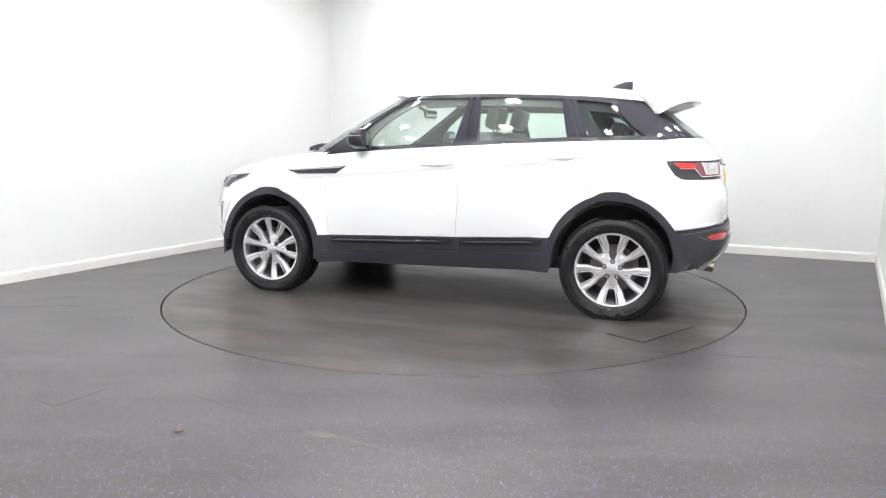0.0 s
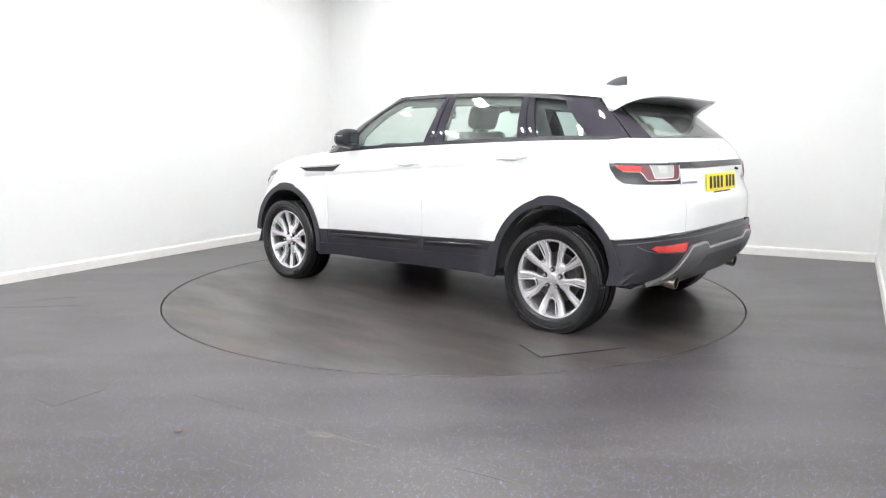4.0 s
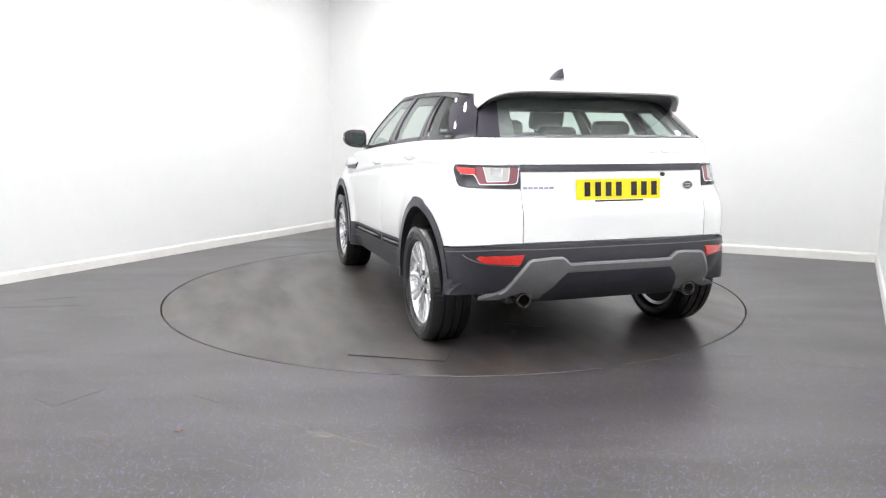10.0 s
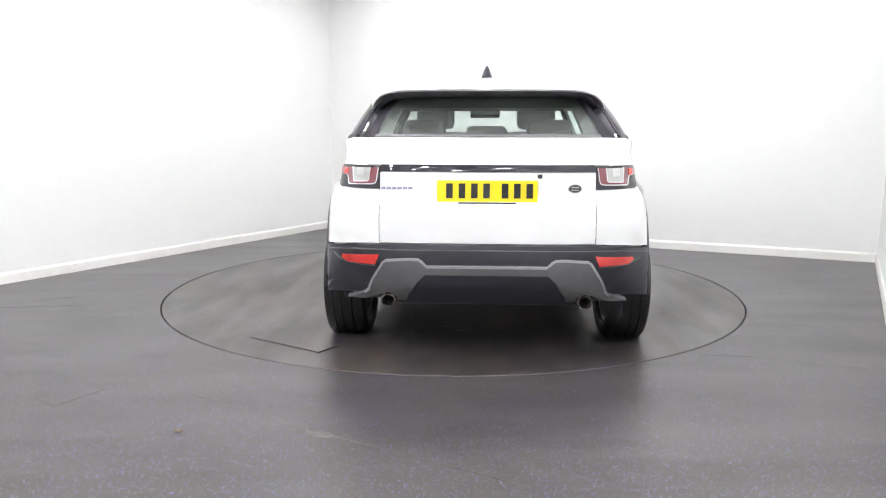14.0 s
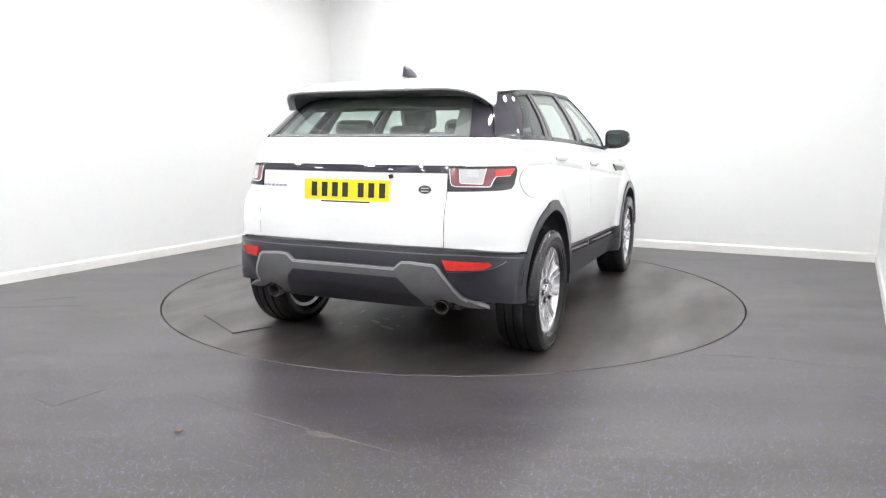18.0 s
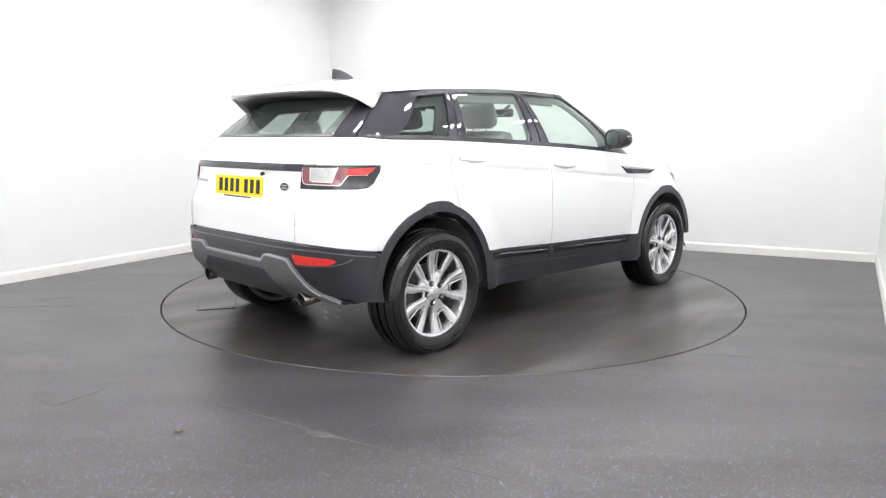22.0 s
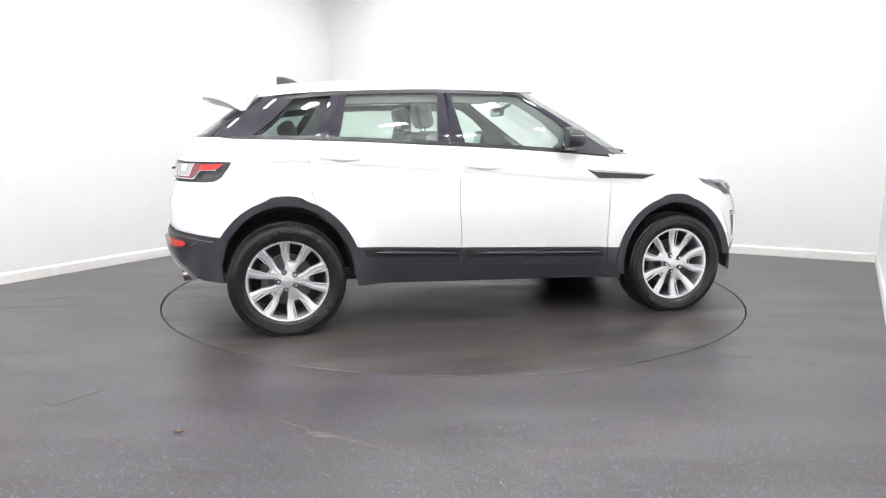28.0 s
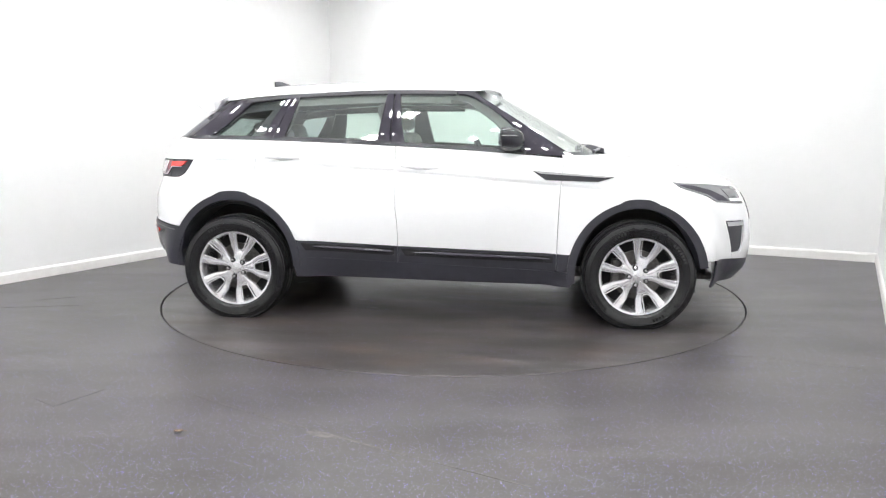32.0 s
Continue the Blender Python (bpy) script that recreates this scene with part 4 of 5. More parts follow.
def roof():
    rows = []
    crown = curve((-1.6, -1.5, -1.0, -0.4, 0.1, 0.45), (0.086, 0.092, 0.095, 0.082, 0.053, 0.008))
    for j in range(33):
        q = -1 + 2 * j / 32
        a = abs(q)
        x0, x1 = -1.485, 0.275 + 0.155 * (1 - a ** 2.6)
        row = []
        for i in range(31):
            x = x0 + (x1 - x0) * i / 30
            z0 = float(rail(x)) + 0.001
            y0 = float(CABIN.at(CABIN.vx(max(-1.42, min(x, 0.2)), z0), z0)[1]) + 0.004
            phi = a * math.pi / 2
            y = y0 * math.sin(phi) ** (2 / 2.5) * (1 if q > 0 else -1)
            z = z0 + float(crown(x)) * math.cos(phi) ** (2 / 2.5)
            row.append((x, y, z))
        rows.append(row)
    bm = loft(rows, caps=False, closed=False)
    bm.normal_update()
    if sum(f.normal.z for f in bm.faces) < 0:
        bmesh.ops.reverse_faces(bm, faces=bm.faces)
    part("roof", bm, PAINT, CAR, smooth=50)
    low = [[(min(x, 0.26), y * 0.97, z - 0.03) for x, y, z in r] for r in rows]
    bm = loft(low, caps=False, closed=False)
    part("headlining", bm, LINING, CAR, "pale grey headlining", smooth=50)
    # spoiler over the rear screen
    rings, under = [], []
    for q in np.linspace(-1, 1, 41):
        a = abs(q)
        y = 0.662 * q
        z1 = float(rail(-1.40)) + 0.003 + float(crown(-1.40)) * max(0, 1 - min(1, abs(y) * 0.985 / 0.664) ** 2.5) ** 0.4
        tip_x, tip_z = -1.835 + 0.06 * a ** 2 + 0.19 * a ** 7, 1.472 - 0.085 * a ** 12
        back = 0.10 * a ** 9
        x1 = tip_x + 0.5 * (-1.40 - back - tip_x)
        rings.append([(-1.38 - back, y * 0.985, z1 - 0.25 * back), (x1, y, z1 * 0.45 + tip_z * 0.55 + 0.018), (tip_x + 0.05, y, tip_z + 0.010), (tip_x + 0.008, y, tip_z), (tip_x, y, tip_z - 0.008), (tip_x + 0.012, y, tip_z - 0.017), (x1, y * 0.985, tip_z - 0.012), (-1.44 - back, y * 0.975, tip_z - 0.006)])
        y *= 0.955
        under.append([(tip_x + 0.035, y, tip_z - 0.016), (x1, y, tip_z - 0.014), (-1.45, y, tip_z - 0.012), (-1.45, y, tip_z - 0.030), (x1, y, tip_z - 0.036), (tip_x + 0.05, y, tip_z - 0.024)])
    spoiler = part("spoiler", loft(rings), PAINT, CAR, "white roof spoiler", smooth=40)
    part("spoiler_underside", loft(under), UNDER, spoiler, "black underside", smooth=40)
    # shark fin aerial
    rings = []
    for h, x0, x1, w in ((0.0, -1.338, -1.160, 0.033), (0.018, -1.337, -1.178, 0.028), (0.040, -1.336, -1.218, 0.018), (0.056, -1.335, -1.268, 0.008), (0.060, -1.335, -1.295, 0.003)):
        rings.append([((x0 + x1) / 2 + (x1 - x0) / 2 * math.cos(t), 0.002 + w * math.sin(t), 1.576 + h) for t in np.linspace(0, 2 * math.pi, 17)[:-1]])
    part("shark_fin_aerial", loft(rings), CLAD, CAR, "dark shark fin aerial", smooth=60)


def wheel_set():
    R, RIM = 0.361, 0.250
    prof = [(RIM - 0.004, 0.085), (RIM + 0.003, 0.099), (RIM + 0.009, 0.106), (0.264, 0.108), (0.267, 0.112), (0.285, 0.1175), (0.306, 0.1205), (0.3085, 0.1185), (0.312, 0.1205), (0.330, 0.1165), (0.338, 0.114), (0.341, 0.107), (0.345, 0.108), (0.352, 0.101), (0.3575, 0.087), (0.3585, 0.060), (0.352, 0.058), (0.352, 0.050), (0.3605, 0.048), (R, 0.012), (0.353, 0.010), (0.353, 0.002)]
    prof = prof + [(r, -h) for r, h in prof[::-1]]
    tyre_bm = lathe(prof, 240, closed=True)
    # shoulder sipes
    tyre_bm.verts.ensure_lookup_table()
    for k, (r, h) in enumerate(prof):
        if 0.344 < r < 0.359 and abs(h) > 0.055:
            for i in range(0, 240, 3):
                v = tyre_bm.verts[k * 240 + i]
                v.co.x, v.co.y, v.co.z = v.co.x * 0.995, v.co.y * 0.995, v.co.z * 0.994
    # the weight of the car flattens the tyre where it stands
    for v in tyre_bm.verts:
        v.co.y = max(-0.3368, v.co.y)
    barrel = lathe([(RIM + 0.003, 0.088), (RIM, 0.094), (RIM - 0.012, 0.092), (RIM - 0.020, 0.075), (RIM - 0.026, 0.02), (RIM - 0.022, -0.09), (RIM + 0.004, -0.094), (RIM + 0.004, -0.088), (RIM - 0.012, -0.05), (RIM - 0.012, 0.07)], 72, closed=True)
    disc = lathe([(0.02, -0.005), (0.160, -0.005), (0.160, 0.012), (0.07, 0.012), (0.066, 0.03), (0.02, 0.03)], 40)
    shield = lathe([(0.03, -0.088), (0.236, -0.088), (0.236, -0.080), (0.205, -0.074), (0.03, -0.070)], 40)
    hub = lathe([(0.0001, 0.045), (0.074, 0.045), (0.078, 0.060), (0.074, 0.070), (0.040, 0.074), (0.0001, 0.074)], 40)
    cap = lathe([(0.0001, 0.073), (0.036, 0.073), (0.036, 0.084), (0.030, 0.089), (0.0001, 0.091)], 32)
    bolt = lathe([(0.0001, 0.07), (0.0105, 0.07), (0.0105, 0.086), (0.007, 0.089), (0.0001, 0.089)], 6)
    # raised ring, coloured black for the shade of a sunken bolt hole
    well = lathe([(0.0112, 0.0705), (0.0112, 0.078), (0.0165, 0.078), (0.0165, 0.0705)], 16, closed=True)
    rings = []
    for r, w, h, d, sh in ((0.055, 0.0150, 0.074, 0.03, -0.0050), (0.085, 0.0175, 0.073, 0.03, -0.0090), (0.105, 0.0165, 0.072, 0.03, -0.0080), (0.125, 0.0165, 0.072, 0.03, -0.0030), (0.155, 0.0180, 0.074, 0.03, 0.0035), (0.19, 0.0190, 0.080, 0.03, 0.0040), (0.22, 0.0205, 0.087, 0.03, 0.0020), (0.241, 0.0240, 0.091, 0.03, 0.0)):
        w *= 1.14
        rings.append([(r, sh + k * w, h + z) for k, z in ((-1, -d), (-1, -0.007), (-0.78, -0.002), (-0.66, -0.002), (-0.60, -0.007), (-0.46, -0.007), (-0.40, -0.001), (0.2, 0.0), (0.75, -0.002), (1, -0.009), (1, -d))])
    spoke = loft(rings)
    web = loft([[(r, -w, 0.045), (r, -w, h - 0.003), (r, -w * 0.6, h), (r, w * 0.6, h), (r, w, h - 0.003), (r, w, 0.045)] for r, w, h in ((0.05, 0.020, 0.072), (0.085, 0.024, 0.071), (0.105, 0.024, 0.070), (0.117, 0.020, 0.068), (0.123, 0.012, 0.062))])
    # the raised lip round the pocket between two spokes
    lip = []
    for k in range(33):
        u = abs(k / 16 - 1)
        r = 0.126 + 0.110 * max(0, (u - 0.28) / 0.72) ** 0.9 + 0.010 * min(1, u / 0.28) ** 2
        half = min(1, u / 0.28) ** 0.6 * (0.0215 + 0.20 * (r - 0.126) + 0.9 * max(0, r - 0.2) ** 2)
        lip.append((r, half * (1 if k > 16 else -1), 0.0735 + 0.018 * max(0, (r - 0.15) / 0.09)))
    pocket = tube(lip, 0.0042, 8)
    flip = spoke.copy()
    bmesh.ops.scale(flip, vec=(1, -1, 1), verts=flip.verts)
    bmesh.ops.reverse_faces(flip, faces=flip.faces)
    first = None
    for k, (sx, sy) in enumerate(((1, 1), (1, -1), (-1, 1), (-1, -1))):
        base = pose(sx * WHEEL_X, sy * WHEEL_Y, AXLE_Z, -90 * sy, 0, 0)
        spin = (41, 4, 18, 4)[k]
        if first is None:
            wheel = part("wheel", barrel, ALLOY, CAR, "silver alloy ten-spoke wheel", smooth=30)
            part("tyre", tyre_bm, RUBBER, wheel, "black rubber tyre", smooth=30)
            for a0, n in ((20, 7), (200, 7), (110, 4), (290, 4)):
                for i in range(n):
                    a = a0 + i * 4.2
                    part("raised_mark", box((0.283, -0.007, 0.1165), (0.301, 0.007, 0.1212), 0.001, pose(0, 0, 0, 0, 0, a)), RUBBER, wheel)
            part("dust_shield", shield, LINER, wheel, smooth=30)
            part("brake_disc", disc, DARKMETAL, wheel, smooth=30)
            part("hub", hub, ALLOY, wheel, smooth=30)
            part("centre_cap", cap, ALLOY, wheel, smooth=30)
            m1, m2 = part("spoke", spoke, ALLOY, wheel, smooth=40), part("spoke", flip, ALLOY, wheel, smooth=40)
            e1, p1 = part("web", web, ALLOY, wheel, smooth=40), part("pocket_lip", pocket, ALLOY, wheel, smooth=60)
            b1, w1 = part("bolt", bolt, CHROME, wheel, smooth=30), part("bolt_shade", well, LINER, wheel, smooth=30)
            for i in range(5):
                for ob, a in ((m1, 72 * i + 18), (m2, 72 * i - 18), (e1, 72 * i), (p1, 72 * i), (b1, 72 * i + 36), (w1, 72 * i + 36)):
                    o = ob if i == 0 else new(ob.name.split(".")[0], ob.data)
                    o.parent = wheel
                    r = 0.058 if ob in (b1, w1) else 0
                    o.matrix_basis = pose(r * math.cos(radians(a)), r * math.sin(radians(a)), 0, 0, 0, a)
            first = wheel
            wheel.matrix_basis = base
        else:
            wheel = copy_thing(first, base)
            wheel.parent = CAR
        for ch in wheel.children:
            if ch.name.startswith(("spoke", "bolt", "web", "pocket")):
                ch.matrix_basis = pose(0, 0, 0, 0, 0, spin - (41 if k else 0)) @ ch.matrix_basis
        part("brake_caliper", box((sx * WHEEL_X - 0.16 * 1, sy * 0.80 - 0.05, HUB_Z - 0.07), (sx * WHEEL_X - 0.10, sy * 0.80 + 0.035, HUB_Z + 0.09), 0.015), DARKMETAL, CAR)
    return first


def lamps():
    # tail lamps: dark housing, red loop, clear block
    tail = both("tail_lamp", body, LAMP, CASE, CAR, "red and clear tail lamp", step=(0.02, 0.012), lift=0.003, edge=0.03)
    outer = [(-2.117, 1.050), (-2.116, 0.985), (-2.110, 0.969), (-2.091, 0.963), (-1.895, 0.958), (-1.881, 0.966), (-1.852, 1.000), (-1.839, 1.010), (-1.742, 1.010)]
    inner = [(-2.067, 1.050), (-2.067, 0.985), (-2.055, 0.978), (-1.935, 0.973), (-1.927, 0.980), (-1.897, 1.050)]
    both("loop_lens", body, outer[:-1] + [(-1.849, 1.050), (-1.897, 1.050)] + inner[::-1], DULLRED, tail, "dull red lens loop", step=(0.03, 0.02), lift=0.006, edge=0.003)
    both("red_lens", body, [(-1.848, 1.044), (-1.701, 1.049), (-1.718, 1.030), (-1.752, 1.012), (-1.848, 1.012)], RED, tail, "bright red lens", step=(0.03, 0.02), lift=0.010, edge=0.006)
    both("clear_lens", body, inner, LENS, tail, "clear lens", step=(0.03, 0.02), lift=0.006, edge=0.003)
    both("reversing_lamp", body, [(-2.024, 1.046), (-2.022, 1.006), (-1.956, 1.006), (-1.947, 1.046)], CHROME, tail, step=(0.03, 0.02), lift=0.009, edge=0.004)
    both("lens_edge", body, ribbon(outer, 0.005), GUIDE, tail, "thin pale light guide", step=(0.02, 0.02), lift=0.009, edge=0.003)
    both("lens_edge", body, ribbon(inner, 0.005), GUIDE, tail, "thin pale light guide", step=(0.02, 0.02), lift=0.009, edge=0.003)
    both("reflector", body, [(-2.161, 0.602), (-1.914, 0.588), (-1.894, 0.572), (-1.936, 0.552), (-2.132, 0.549)], RED, CAR, "red bumper reflector", step=(0.04, 0.02), lift=0.012, edge=0.008)
    both("reflector_edge", body, ribbon([(-1.817, 0.590), (-1.836, 0.577), (-1.873, 0.561), (-1.927, 0.549), (-2.039, 0.544), (-2.127, 0.543)], 0.004), SKID, CAR, step=(0.02, 0.02), lift=0.008, edge=0.004)
    head = both("headlamp", body, HEAD, HEADGLASS, CAR, "clear headlamp", step=(0.04, 0.03), lift=0.004, edge=0.02)
    both("lamp_bezel", body, [(1.56, 0.920), (1.60, 0.902), (1.74, 0.856), (1.80, 0.815), (1.90, 0.806), (1.86, 0.840), (1.78, 0.880), (1.66, 0.912)], GLOSS, head, "dark headlamp bezel", step=(0.04, 0.03), lift=0.007, edge=0.003)
    fog = both("fog_vent", body, FOG, CLAD, CAR, "dark bumper vent", step=(0.04, 0.03), lift=-0.012, edge=0.02)
    both("vent_bar", body, [(1.845, 0.674), (2.024, 0.667), (2.026, 0.640), (1.855, 0.645)], CHROME, fog, step=(0.04, 0.03), lift=0.004, edge=0.006)
    both("lamp_reflector", body, [(1.885, 0.884), (2.05, 0.877), (2.035, 0.838), (1.915, 0.832)], SKID, head, "grey lamp insert", step=(0.04, 0.03), lift=0.008, edge=0.003)
    both("lamp_strip", body, [(1.905, 0.822), (2.06, 0.815), (2.075, 0.865), (2.088, 0.863), (2.078, 0.796), (1.91, 0.806)], FIXTURE, head, "white lamp strip", step=(0.04, 0.03), lift=0.010, edge=0.003)
    vent = [(0.648, 1.002), (0.73, 0.945), (1.06, 0.936), (1.165, 0.966)]
    both("wing_vent", body, vent, CASE, CAR, "dark wing vent blade", step=(0.04, 0.02), lift=0.008, edge=0.02)
    both("vent_blade", body, [(0.655, 1.000), (0.70, 0.985), (0.88, 0.975), (1.10, 0.962), (1.155, 0.966)], EDGE, CAR, step=(0.04, 0.02), lift=0.011, edge=0.004)


def ribbon(path, w):
    """An outline: the path and, back again, the path moved down or inward by w."""
    p = np.array(path, float)
    d = np.gradient(p, axis=0)
    d /= np.linalg.norm(d, axis=1)[:, None]
    q = p + np.stack([-d[:, 1], d[:, 0]], 1) * w
    return [tuple(a) for a in p] + [tuple(a) for a in q[::-1]]


def rear_dress():
    c = BODY.v0
    leg = [(-2.036, 0.382), (-2.042, 0.392), (-2.066, 0.434), (-2.111, 0.491), (-2.162, 0.550), (-2.177, 0.568), (-2.200, 0.580), (-2.321, 0.588), (-2.373, 0.586), (-2.388, 0.577), (-2.412, 0.552)]
    low = [(-2.395, 0.504), (-2.346, 0.463), (-2.305, 0.417), (-2.277, 0.384)]
    foot = Y([(0.415, 0.352)] + [(0.527 - 0.062 * math.cos(a), 0.338 + 0.062 * math.sin(a)) for a in np.linspace(0.23, math.pi - 0.23, 13)] + [(0.648, 0.352)])
    poly = leg + mirrored(leg, c) + mirrored(foot, c) + mirrored(low, c) + low + foot
    part("skid_plate", sheet(body, poly, (0.04, 0.02), 0.022, 0.025), SKID, CAR, "grey plastic skid plate", smooth=35)
    part("diffuser", sheet(body, Y([(0.335, 0.525), (-0.335, 0.525), (-0.43, 0.33), (0.43, 0.33)]), (0.06, 0.03), 0.018, 0.02), CLAD, CAR, "black diffuser", smooth=35)
    rim = leg[1:] + mirrored(leg[1:], c)
    part("skid_edge", sheet(body, ribbon(rim, 0.011), (0.03, 0.02), 0.026, 0.006), EDGE, CAR, "pale grey edge strip", smooth=35)
    for i in range(10):
        y = 0.40 - i * 0.088 - (0.03 if i > 4 else 0)
        z = 1.135
        v = BODY.vy(y, z)
        p, n = body(np.array(v), np.array(z)), BODY.normal(np.array(v), np.array(z))
        m = Matrix.Translation(p) @ Vector(n).to_track_quat("Z", "Y").to_matrix().to_4x4()
        part("raised_mark", box((-0.022, -0.010, -0.001), (0.022, 0.010, 0.0035), 0.001, m), LETTER, CAR, "small silver bar")
    for s in (1, -1):
        pipe = lathe([(0.041, -0.20), (0.041, -0.006), (0.039, 0.0), (0.035, 0.0), (0.034, -0.006), (0.034, -0.20)], 28, closed=True, m=pose(-1.972, s * 0.527, 0.337, 0, -97, 0))
        part("exhaust_tip", pipe, STEEL, CAR, "steel exhaust tip", smooth=40)
        part("exhaust_inner", lathe([(0.0338, -0.008), (0.0338, -0.16), (0.0001, -0.16), (0.0001, -0.15), (0.0325, -0.15), (0.0325, -0.008)], 20, closed=True, m=pose(-1.972, s * 0.527, 0.337, 0, -97, 0)), LINER, CAR)
    x = float(body(np.array(BODY.vy(0.0, 0.93)), np.array(0.93))[0])
    tilt = pose(-2.022, 0, 0.934, 0, 5, 0)
    plate = part("number_plate", box((-0.003, -0.26, -0.056), (0.003, 0.26, 0.056), 0.002, tilt), YELLOW, CAR, "yellow number plate")
    for y, w in ((0.195, 0.034), (0.130, 0.034), (0.066, 0.034), (0.003, 0.034), (-0.092, 0.034), (-0.155, 0.034), (-0.219, 0.034)):
        part("plate_mark", box((-0.0055, y - w / 2, -0.036), (-0.002, y + w / 2, 0.040), 0, tilt), INK, plate, "dark bar")
    part("plate_strip", box((-0.0055, -0.15, -0.068), (0.003, 0.15, -0.057), 0, tilt), INK, plate)
    for s, y in ((1, 0.47), (-1, -0.452)):
        z = 0.948
        p = body(np.array(BODY.vy(y, z)), np.array(z))
        n = BODY.normal(np.array(BODY.vy(y, z)), np.array(z))
        m = Matrix.Translation(p) @ Vector(n).to_track_quat("Z", "Y").to_matrix().to_4x4()
        if s < 0:
            badge = lathe([(0.0001, 0.0), (0.036, 0.0), (0.036, 0.004), (0.030, 0.006), (0.0001, 0.006)], 28)
            bmesh.ops.transform(badge, matrix=m @ Matrix.Diagonal((1, 0.62, 1, 1)), verts=badge.verts)
            part("oval_badge", badge, GREEN, CAR, "dark oval badge", smooth=30)
            ring = lathe([(0.033, 0.0), (0.038, 0.0), (0.038, 0.007), (0.033, 0.007)], 28, closed=True)
            bmesh.ops.transform(ring, matrix=m @ Matrix.Diagonal((1, 0.62, 1, 1)), verts=ring.verts)
            for dy in (0.006, -0.008):
                part("badge_bar", box((-0.020, dy - 0.003, 0.005), (0.020, dy + 0.003, 0.0075), 0, m), EDGE, CAR, "pale badge bar")
            part("badge_rim", ring, CHROME, CAR, smooth=30)
        else:
            for k in range(6):
                part("badge_bar", box((-0.085 + 0.029 * k, -0.006, 0.0), (-0.062 + 0.029 * k, 0.006, 0.003), 0.001, m), BLUE, CAR, "small blue-grey badge bar")
    part("reversing_camera", lathe([(0.0001, 0), (0.013, 0), (0.012, 0.014), (0.0001, 0.014)], 16, m=pose(-2.026, -0.27, 1.018, 0, 160, 0)), GLOSS, CAR)


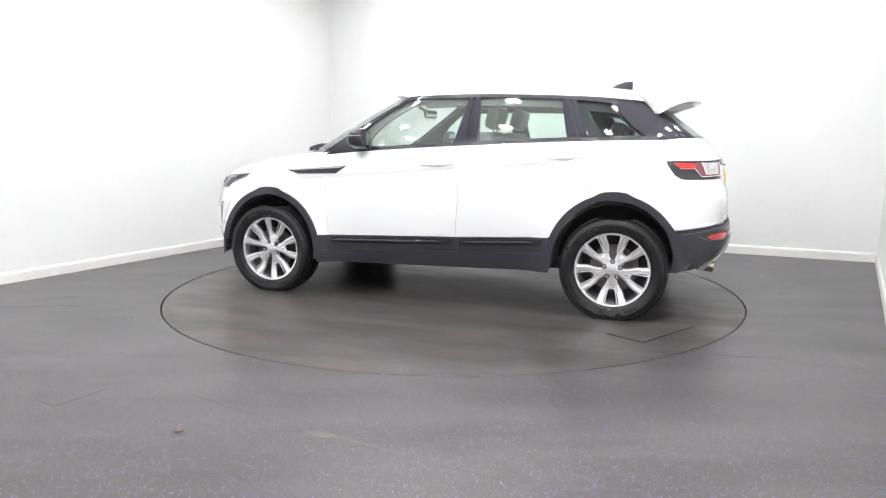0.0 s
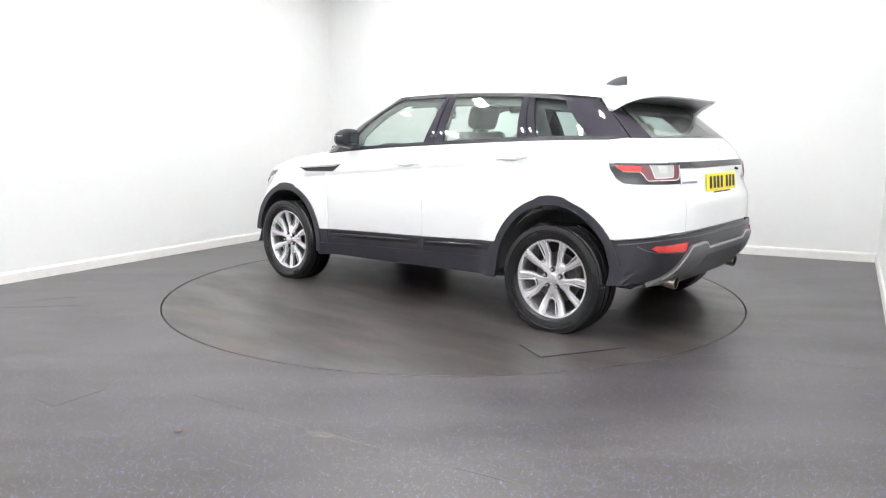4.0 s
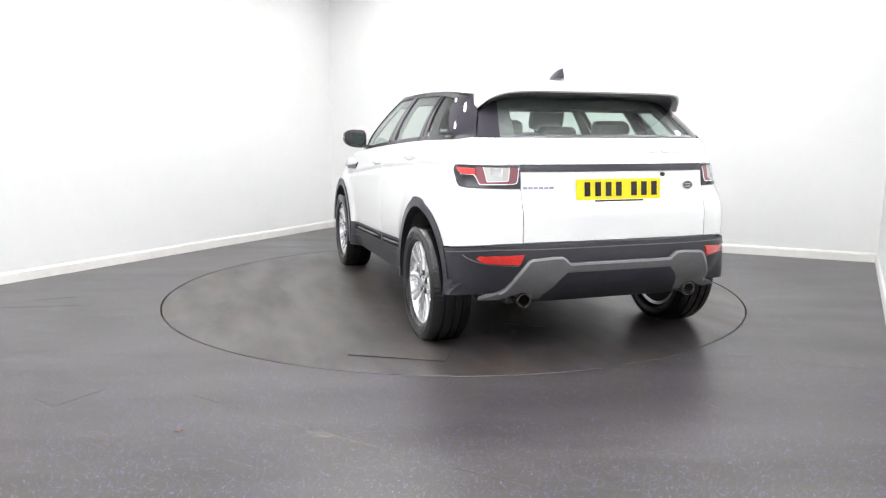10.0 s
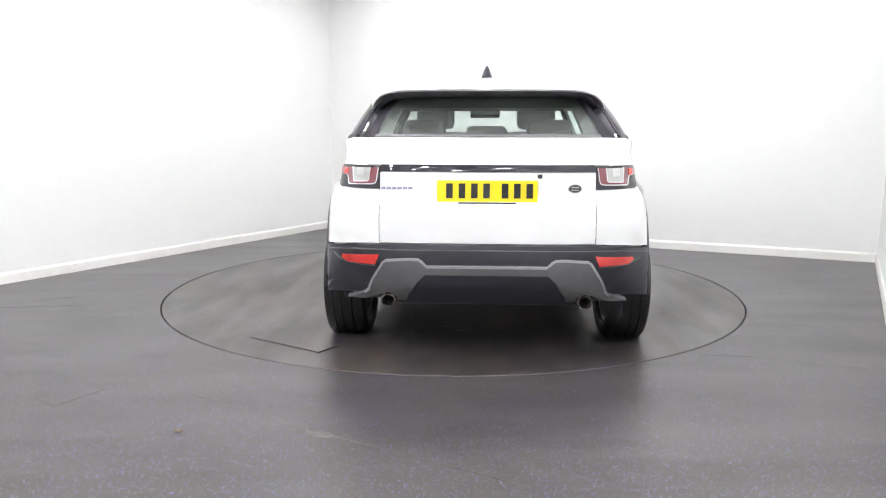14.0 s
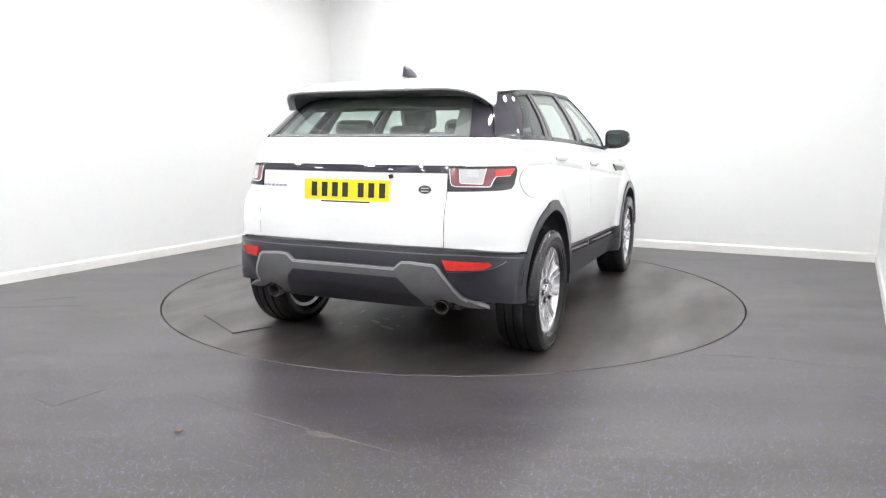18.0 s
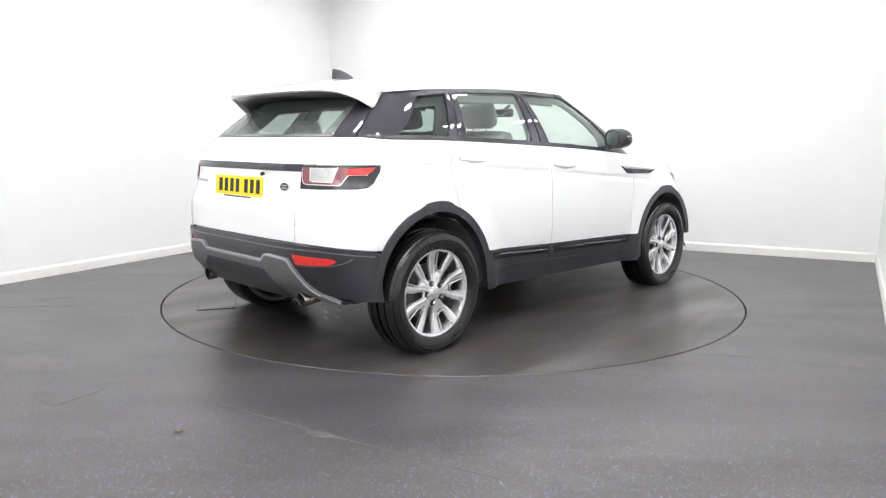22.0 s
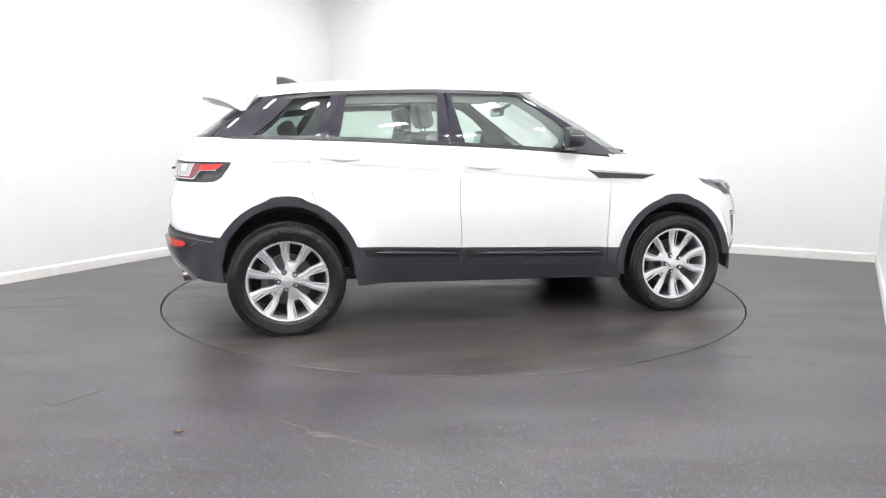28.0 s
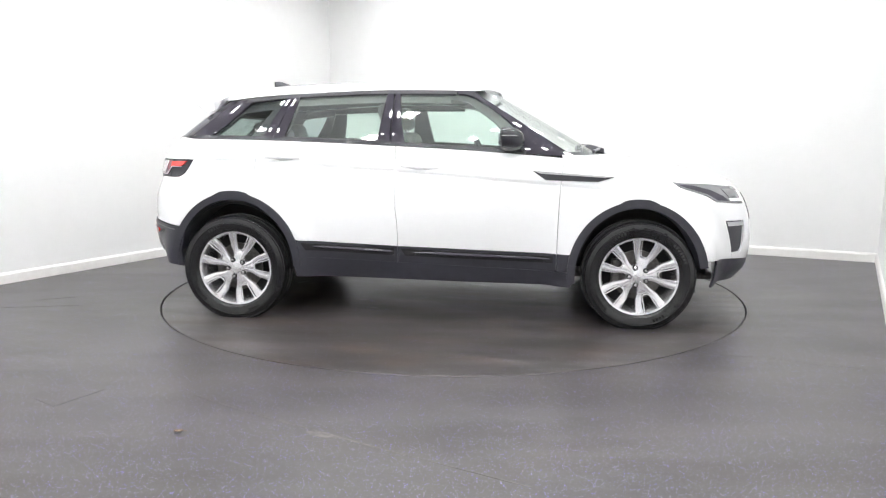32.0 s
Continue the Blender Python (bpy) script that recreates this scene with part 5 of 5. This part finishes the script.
def door_dress(front, rear):
    for (obs, x0, x1, z0, z1) in ((front, -0.202, 0.050, 1.034, 1.022), (rear, -1.112, -0.868, 1.090, 1.080)):
        for flip, ob in enumerate(obs):
            s = -1 if flip else 1
            rings = []
            for t in np.linspace(0, 1, 11):
                x, z = x0 + (x1 - x0) * t, z0 + (z1 - z0) * t
                y = float(body(np.array(x), np.array(z))[1])
                o = 0.020 * math.sin(math.pi * min(max(t, 0.04), 0.96)) ** 0.45
                h = 0.012 + 0.004 * math.sin(math.pi * t)
                rings.append([(x, s * (y + o - 0.012), z - h), (x, s * (y + o), z - h * 0.6), (x, s * (y + o), z + h * 0.5), (x, s * (y + o - 0.012), z + h)])
            part("handle", loft(rings), PAINT, ob, "white door handle", smooth=40)
            # flush sheet whose grey colour holds the shade of the handle recess
            cup = [(x0, z0 + 0.002), (x1, z1 + 0.002), (x1 - 0.01, z1 - 0.008), ((x0 + x1) / 2 + 0.03, (z0 + z1) / 2 - 0.026), ((x0 + x1) / 2 - 0.02, (z0 + z1) / 2 - 0.026), (x0 + 0.01, z0 - 0.008)]
            part("handle_shadow", sheet(body, cup, (0.03, 0.02), 0.001, 0.001, bool(flip)), HANDLE_SHADE, ob, "pale grey shade of the handle recess", smooth=35)
    # fuel flap
    ring = [(-1.585 + 0.078 * math.cos(a), 0.965 + 0.072 * math.sin(a)) for a in np.linspace(0, 2 * math.pi, 33)[:-1]]
    hole = [(-1.585 + 0.082 * math.cos(a), 0.965 + 0.076 * math.sin(a)) for a in np.linspace(0, 2 * math.pi, 33)[:-1]]
    part("fuel_flap", sheet(body, ring, (0.03, 0.02), 0.0075, 0.004, True), PAINT, CAR, "round white fuel flap", smooth=35)
    part("flap_seam", sheet(body, hole, (0.03, 0.02), 0.0052, 0.001, True), SEAM, CAR, smooth=35)
    # door mirrors
    for s in (1, -1):
        rings = []
        for t in np.linspace(0.012, 0.988, 21):
            y = 0.868 + 0.190 * t
            x0 = float(np.interp(t, (0, 0.7, 1), (0.466, 0.436, 0.448)))
            x1 = float(curve((0, 0.1, 0.3, 0.6, 0.85, 1), (0.535, 0.563, 0.592, 0.592, 0.575, 0.530))(t))
            zc, hh = 1.202 + 0.014 * t ** 2, float(curve((0, 0.06, 0.2, 0.5, 0.75, 0.92, 1), (0.046, 0.062, 0.074, 0.073, 0.064, 0.046, 0.022))(t))
            ring = []
            for i in range(24):
                a = 2 * math.pi * i / 24
                ca, sa = math.cos(a), math.sin(a)
                x = (x0 + 0.05) + ((x1 - x0 - 0.05) * ca if ca > 0 else -0.05 * abs(ca) ** 0.3)
                ring.append((x, s * y, zc + hh * abs(sa) ** 0.75 * (1 if sa > 0 else -1) - 0.012 * max(0, ca)))
            rings.append(ring)
        shell = part("door_mirror", loft(rings), CASE, CAR, "dark grey door mirror", smooth=50)
        pane = [[(x - 0.013 * abs(math.cos(a)) ** 0.6 * (1 if math.cos(a) > 0 else -1), s * (0.945 + 0.056 * abs(math.cos(a)) ** 0.6 * (1 if math.cos(a) > 0 else -1)), 1.206 + 0.046 * abs(math.sin(a)) ** 0.6 * (1 if math.sin(a) > 0 else -1)) for a in np.linspace(0, 2 * math.pi, 29)[:-1]] for x in (0.4425, 0.456)]
        part("mirror_glass", loft(pane), MIRROR, shell, "mirror glass")
        part("mirror_arm", loft([[(0.52 + dx, s * 0.80, 1.115 + dz) for dx, dz in ((-0.05, 0), (0.09, -0.012), (0.09, 0.03), (-0.05, 0.03))], [(0.52 + dx, s * 0.90, 1.138 + dz) for dx, dz in ((-0.06, 0), (0.05, 0), (0.05, 0.02), (-0.06, 0.02))]]), CLAD, shell)
        # white blocks that paint the ceiling lights' row of reflections on the case
        for k in range(6):
            part("case_glint", box((0.455 + 0.016 * k, min(s * 1.05, s * 1.056), 1.222), (0.463 + 0.016 * k, max(s * 1.05, s * 1.056), 1.226)), FIXTURE, shell)


def cushion(lo, hi, bevel, m=None):
    return box(lo, hi, bevel, m)


def interior():
    part("cabin_floor", box((-1.75, -0.70, 0.30), (0.95, 0.70, 0.36), 0.01), DASH, CAR)
    part("boot_trim", box((-1.78, -0.60, 0.36), (-1.28, 0.60, 0.80), 0.03), DASH, CAR)
    for s in (1, -1):
        part("door_card", box((-0.84, s * 0.80 - 0.025, 0.42), (0.80, s * 0.80 + 0.025, 1.085), 0.02), DASH, CAR, "dark door card")
        part("quarter_card", box((-1.48, s * 0.78 - 0.025, 0.86), (-0.842, s * 0.78 + 0.025, 1.12), 0.02), DASH, CAR, "dark side lining")
    # dashboard and binnacle
    part("dashboard", loft([[(x, y, z) for x, z in ((0.95, 1.06), (0.62, 1.075), (0.52, 1.03), (0.50, 0.80), (0.60, 0.55), (0.95, 0.55))] for y in (-0.76, -0.4, 0.0, 0.4, 0.76)]), DASH, CAR, "dark dashboard", smooth=40)
    part("instrument_hood", box((0.50, -0.54, 1.05), (0.66, -0.20, 1.115), 0.025), DASH, CAR)
    part("centre_console", box((-0.30, -0.13, 0.36), (0.55, 0.13, 0.72), 0.03), DASH, CAR)
    wm = pose(0.33, -0.37, 1.03, 0, 66, 0)
    rim = [wm @ Vector((0.185 * math.cos(a), 0.185 * math.sin(a), 0)) for a in np.linspace(0, 2 * math.pi, 37)]
    sw = part("steering_wheel", tube(rim, 0.016, 8, False), DASH, CAR, "dark steering wheel", smooth=60)
    part("boss", box((-0.07, -0.08, -0.03), (0.07, 0.08, 0.02), 0.02, wm), DASH, sw)
    for a in (90, 210, 330):
        part("wheel_spoke", tube([wm @ Vector((0.05 * math.cos(radians(a)), 0.05 * math.sin(radians(a)), 0)), wm @ Vector((0.18 * math.cos(radians(a)), 0.18 * math.sin(radians(a)), 0))], 0.014, 8), DASH, sw)
    mir = part("rear_view_mirror", box((0.30, -0.125, 1.375), (0.33, 0.125, 1.44), 0.014), DASH, CAR, "dark rear-view mirror")
    part("mirror_glass", box((0.297, -0.115, 1.382), (0.2985, 0.115, 1.433)), MIRROR, mir)
    part("mirror_stem", tube([(0.33, 0, 1.42), (0.42, 0, 1.47)], 0.012), DASH, mir)
    for s in (1, -1):
        back = pose(-0.16, s * 0.37, 0.62, 0, -16, 0)
        seat = part("front_seat", cushion((-0.20, s * 0.37 - 0.26, 0.46), (0.34, s * 0.37 + 0.26, 0.66), 0.06), SEAT, CAR, "pale grey leather seat")
        part("seat_back", cushion((-0.08, -0.255, 0.0), (0.06, 0.255, 0.66), 0.055, back), SEAT, seat)
        for k in (1, -1):
            part("side_bolster", cushion((-0.06, k * 0.235 - 0.04, 0.05), (0.10, k * 0.235 + 0.04, 0.52), 0.035, back), SEAT, seat)
            part("headrest_post", tube([back @ Vector((-0.01, k * 0.06, 0.63)), back @ Vector((-0.01, k * 0.06, 0.73))], 0.007, 8), CHROME, seat)
        part("headrest", cushion((-0.05, -0.14, 0.68), (0.06, 0.14, 0.86), 0.045, back), SEAT, seat)
    back = pose(-1.05, 0, 0.62, 0, -20, 0)
    bench = part("rear_seat", cushion((-1.10, -0.62, 0.46), (-0.55, 0.62, 0.66), 0.06), SEAT, CAR, "pale grey leather bench")
    part("bench_back", cushion((-0.08, -0.62, 0.0), (0.06, 0.62, 0.60), 0.055, back), SEAT, bench)
    for y in (0.38, 0.0, -0.38):
        part("headrest", cushion((-0.05, y - 0.13, 0.61), (0.05, y + 0.13, 0.74 if y else 0.70), 0.04, back), SEAT, bench)
    part("parcel_shelf", box((-1.74, -0.60, 1.08), (-1.30, 0.60, 1.10), 0.008), DASH, CAR)


def car():
    front, rear = car_body()
    bonnet()
    greenhouse(front, rear)
    roof()
    wheel_set()
    lamps()
    rear_dress()
    door_dress(front, rear)
    interior()
    for ob in CAR.children:
        ob.matrix_basis = Matrix.Translation(OFF) @ ob.matrix_basis


car()


# ---- what moves ----
def motions():
    turn = (160.99, 155.83, 150.65, 145.45, 140.21, 134.97, 129.73, 124.48, 119.25, 114.01, 108.76, 103.50, 98.23, 92.98, 87.75, 82.55, 77.36,
            72.17, 66.99, 61.80, 56.61, 51.39, 46.16, 40.93, 35.74, 30.57, 25.42, 20.27, 15.12, 10.00, 4.89, -0.20, -5.28)
    for ob in (TURNTABLE, CAR):
        walk(ob, [(float(t), pose(0, 0, 0.0, 0, 0, a)) for t, a in enumerate(turn)])


motions()
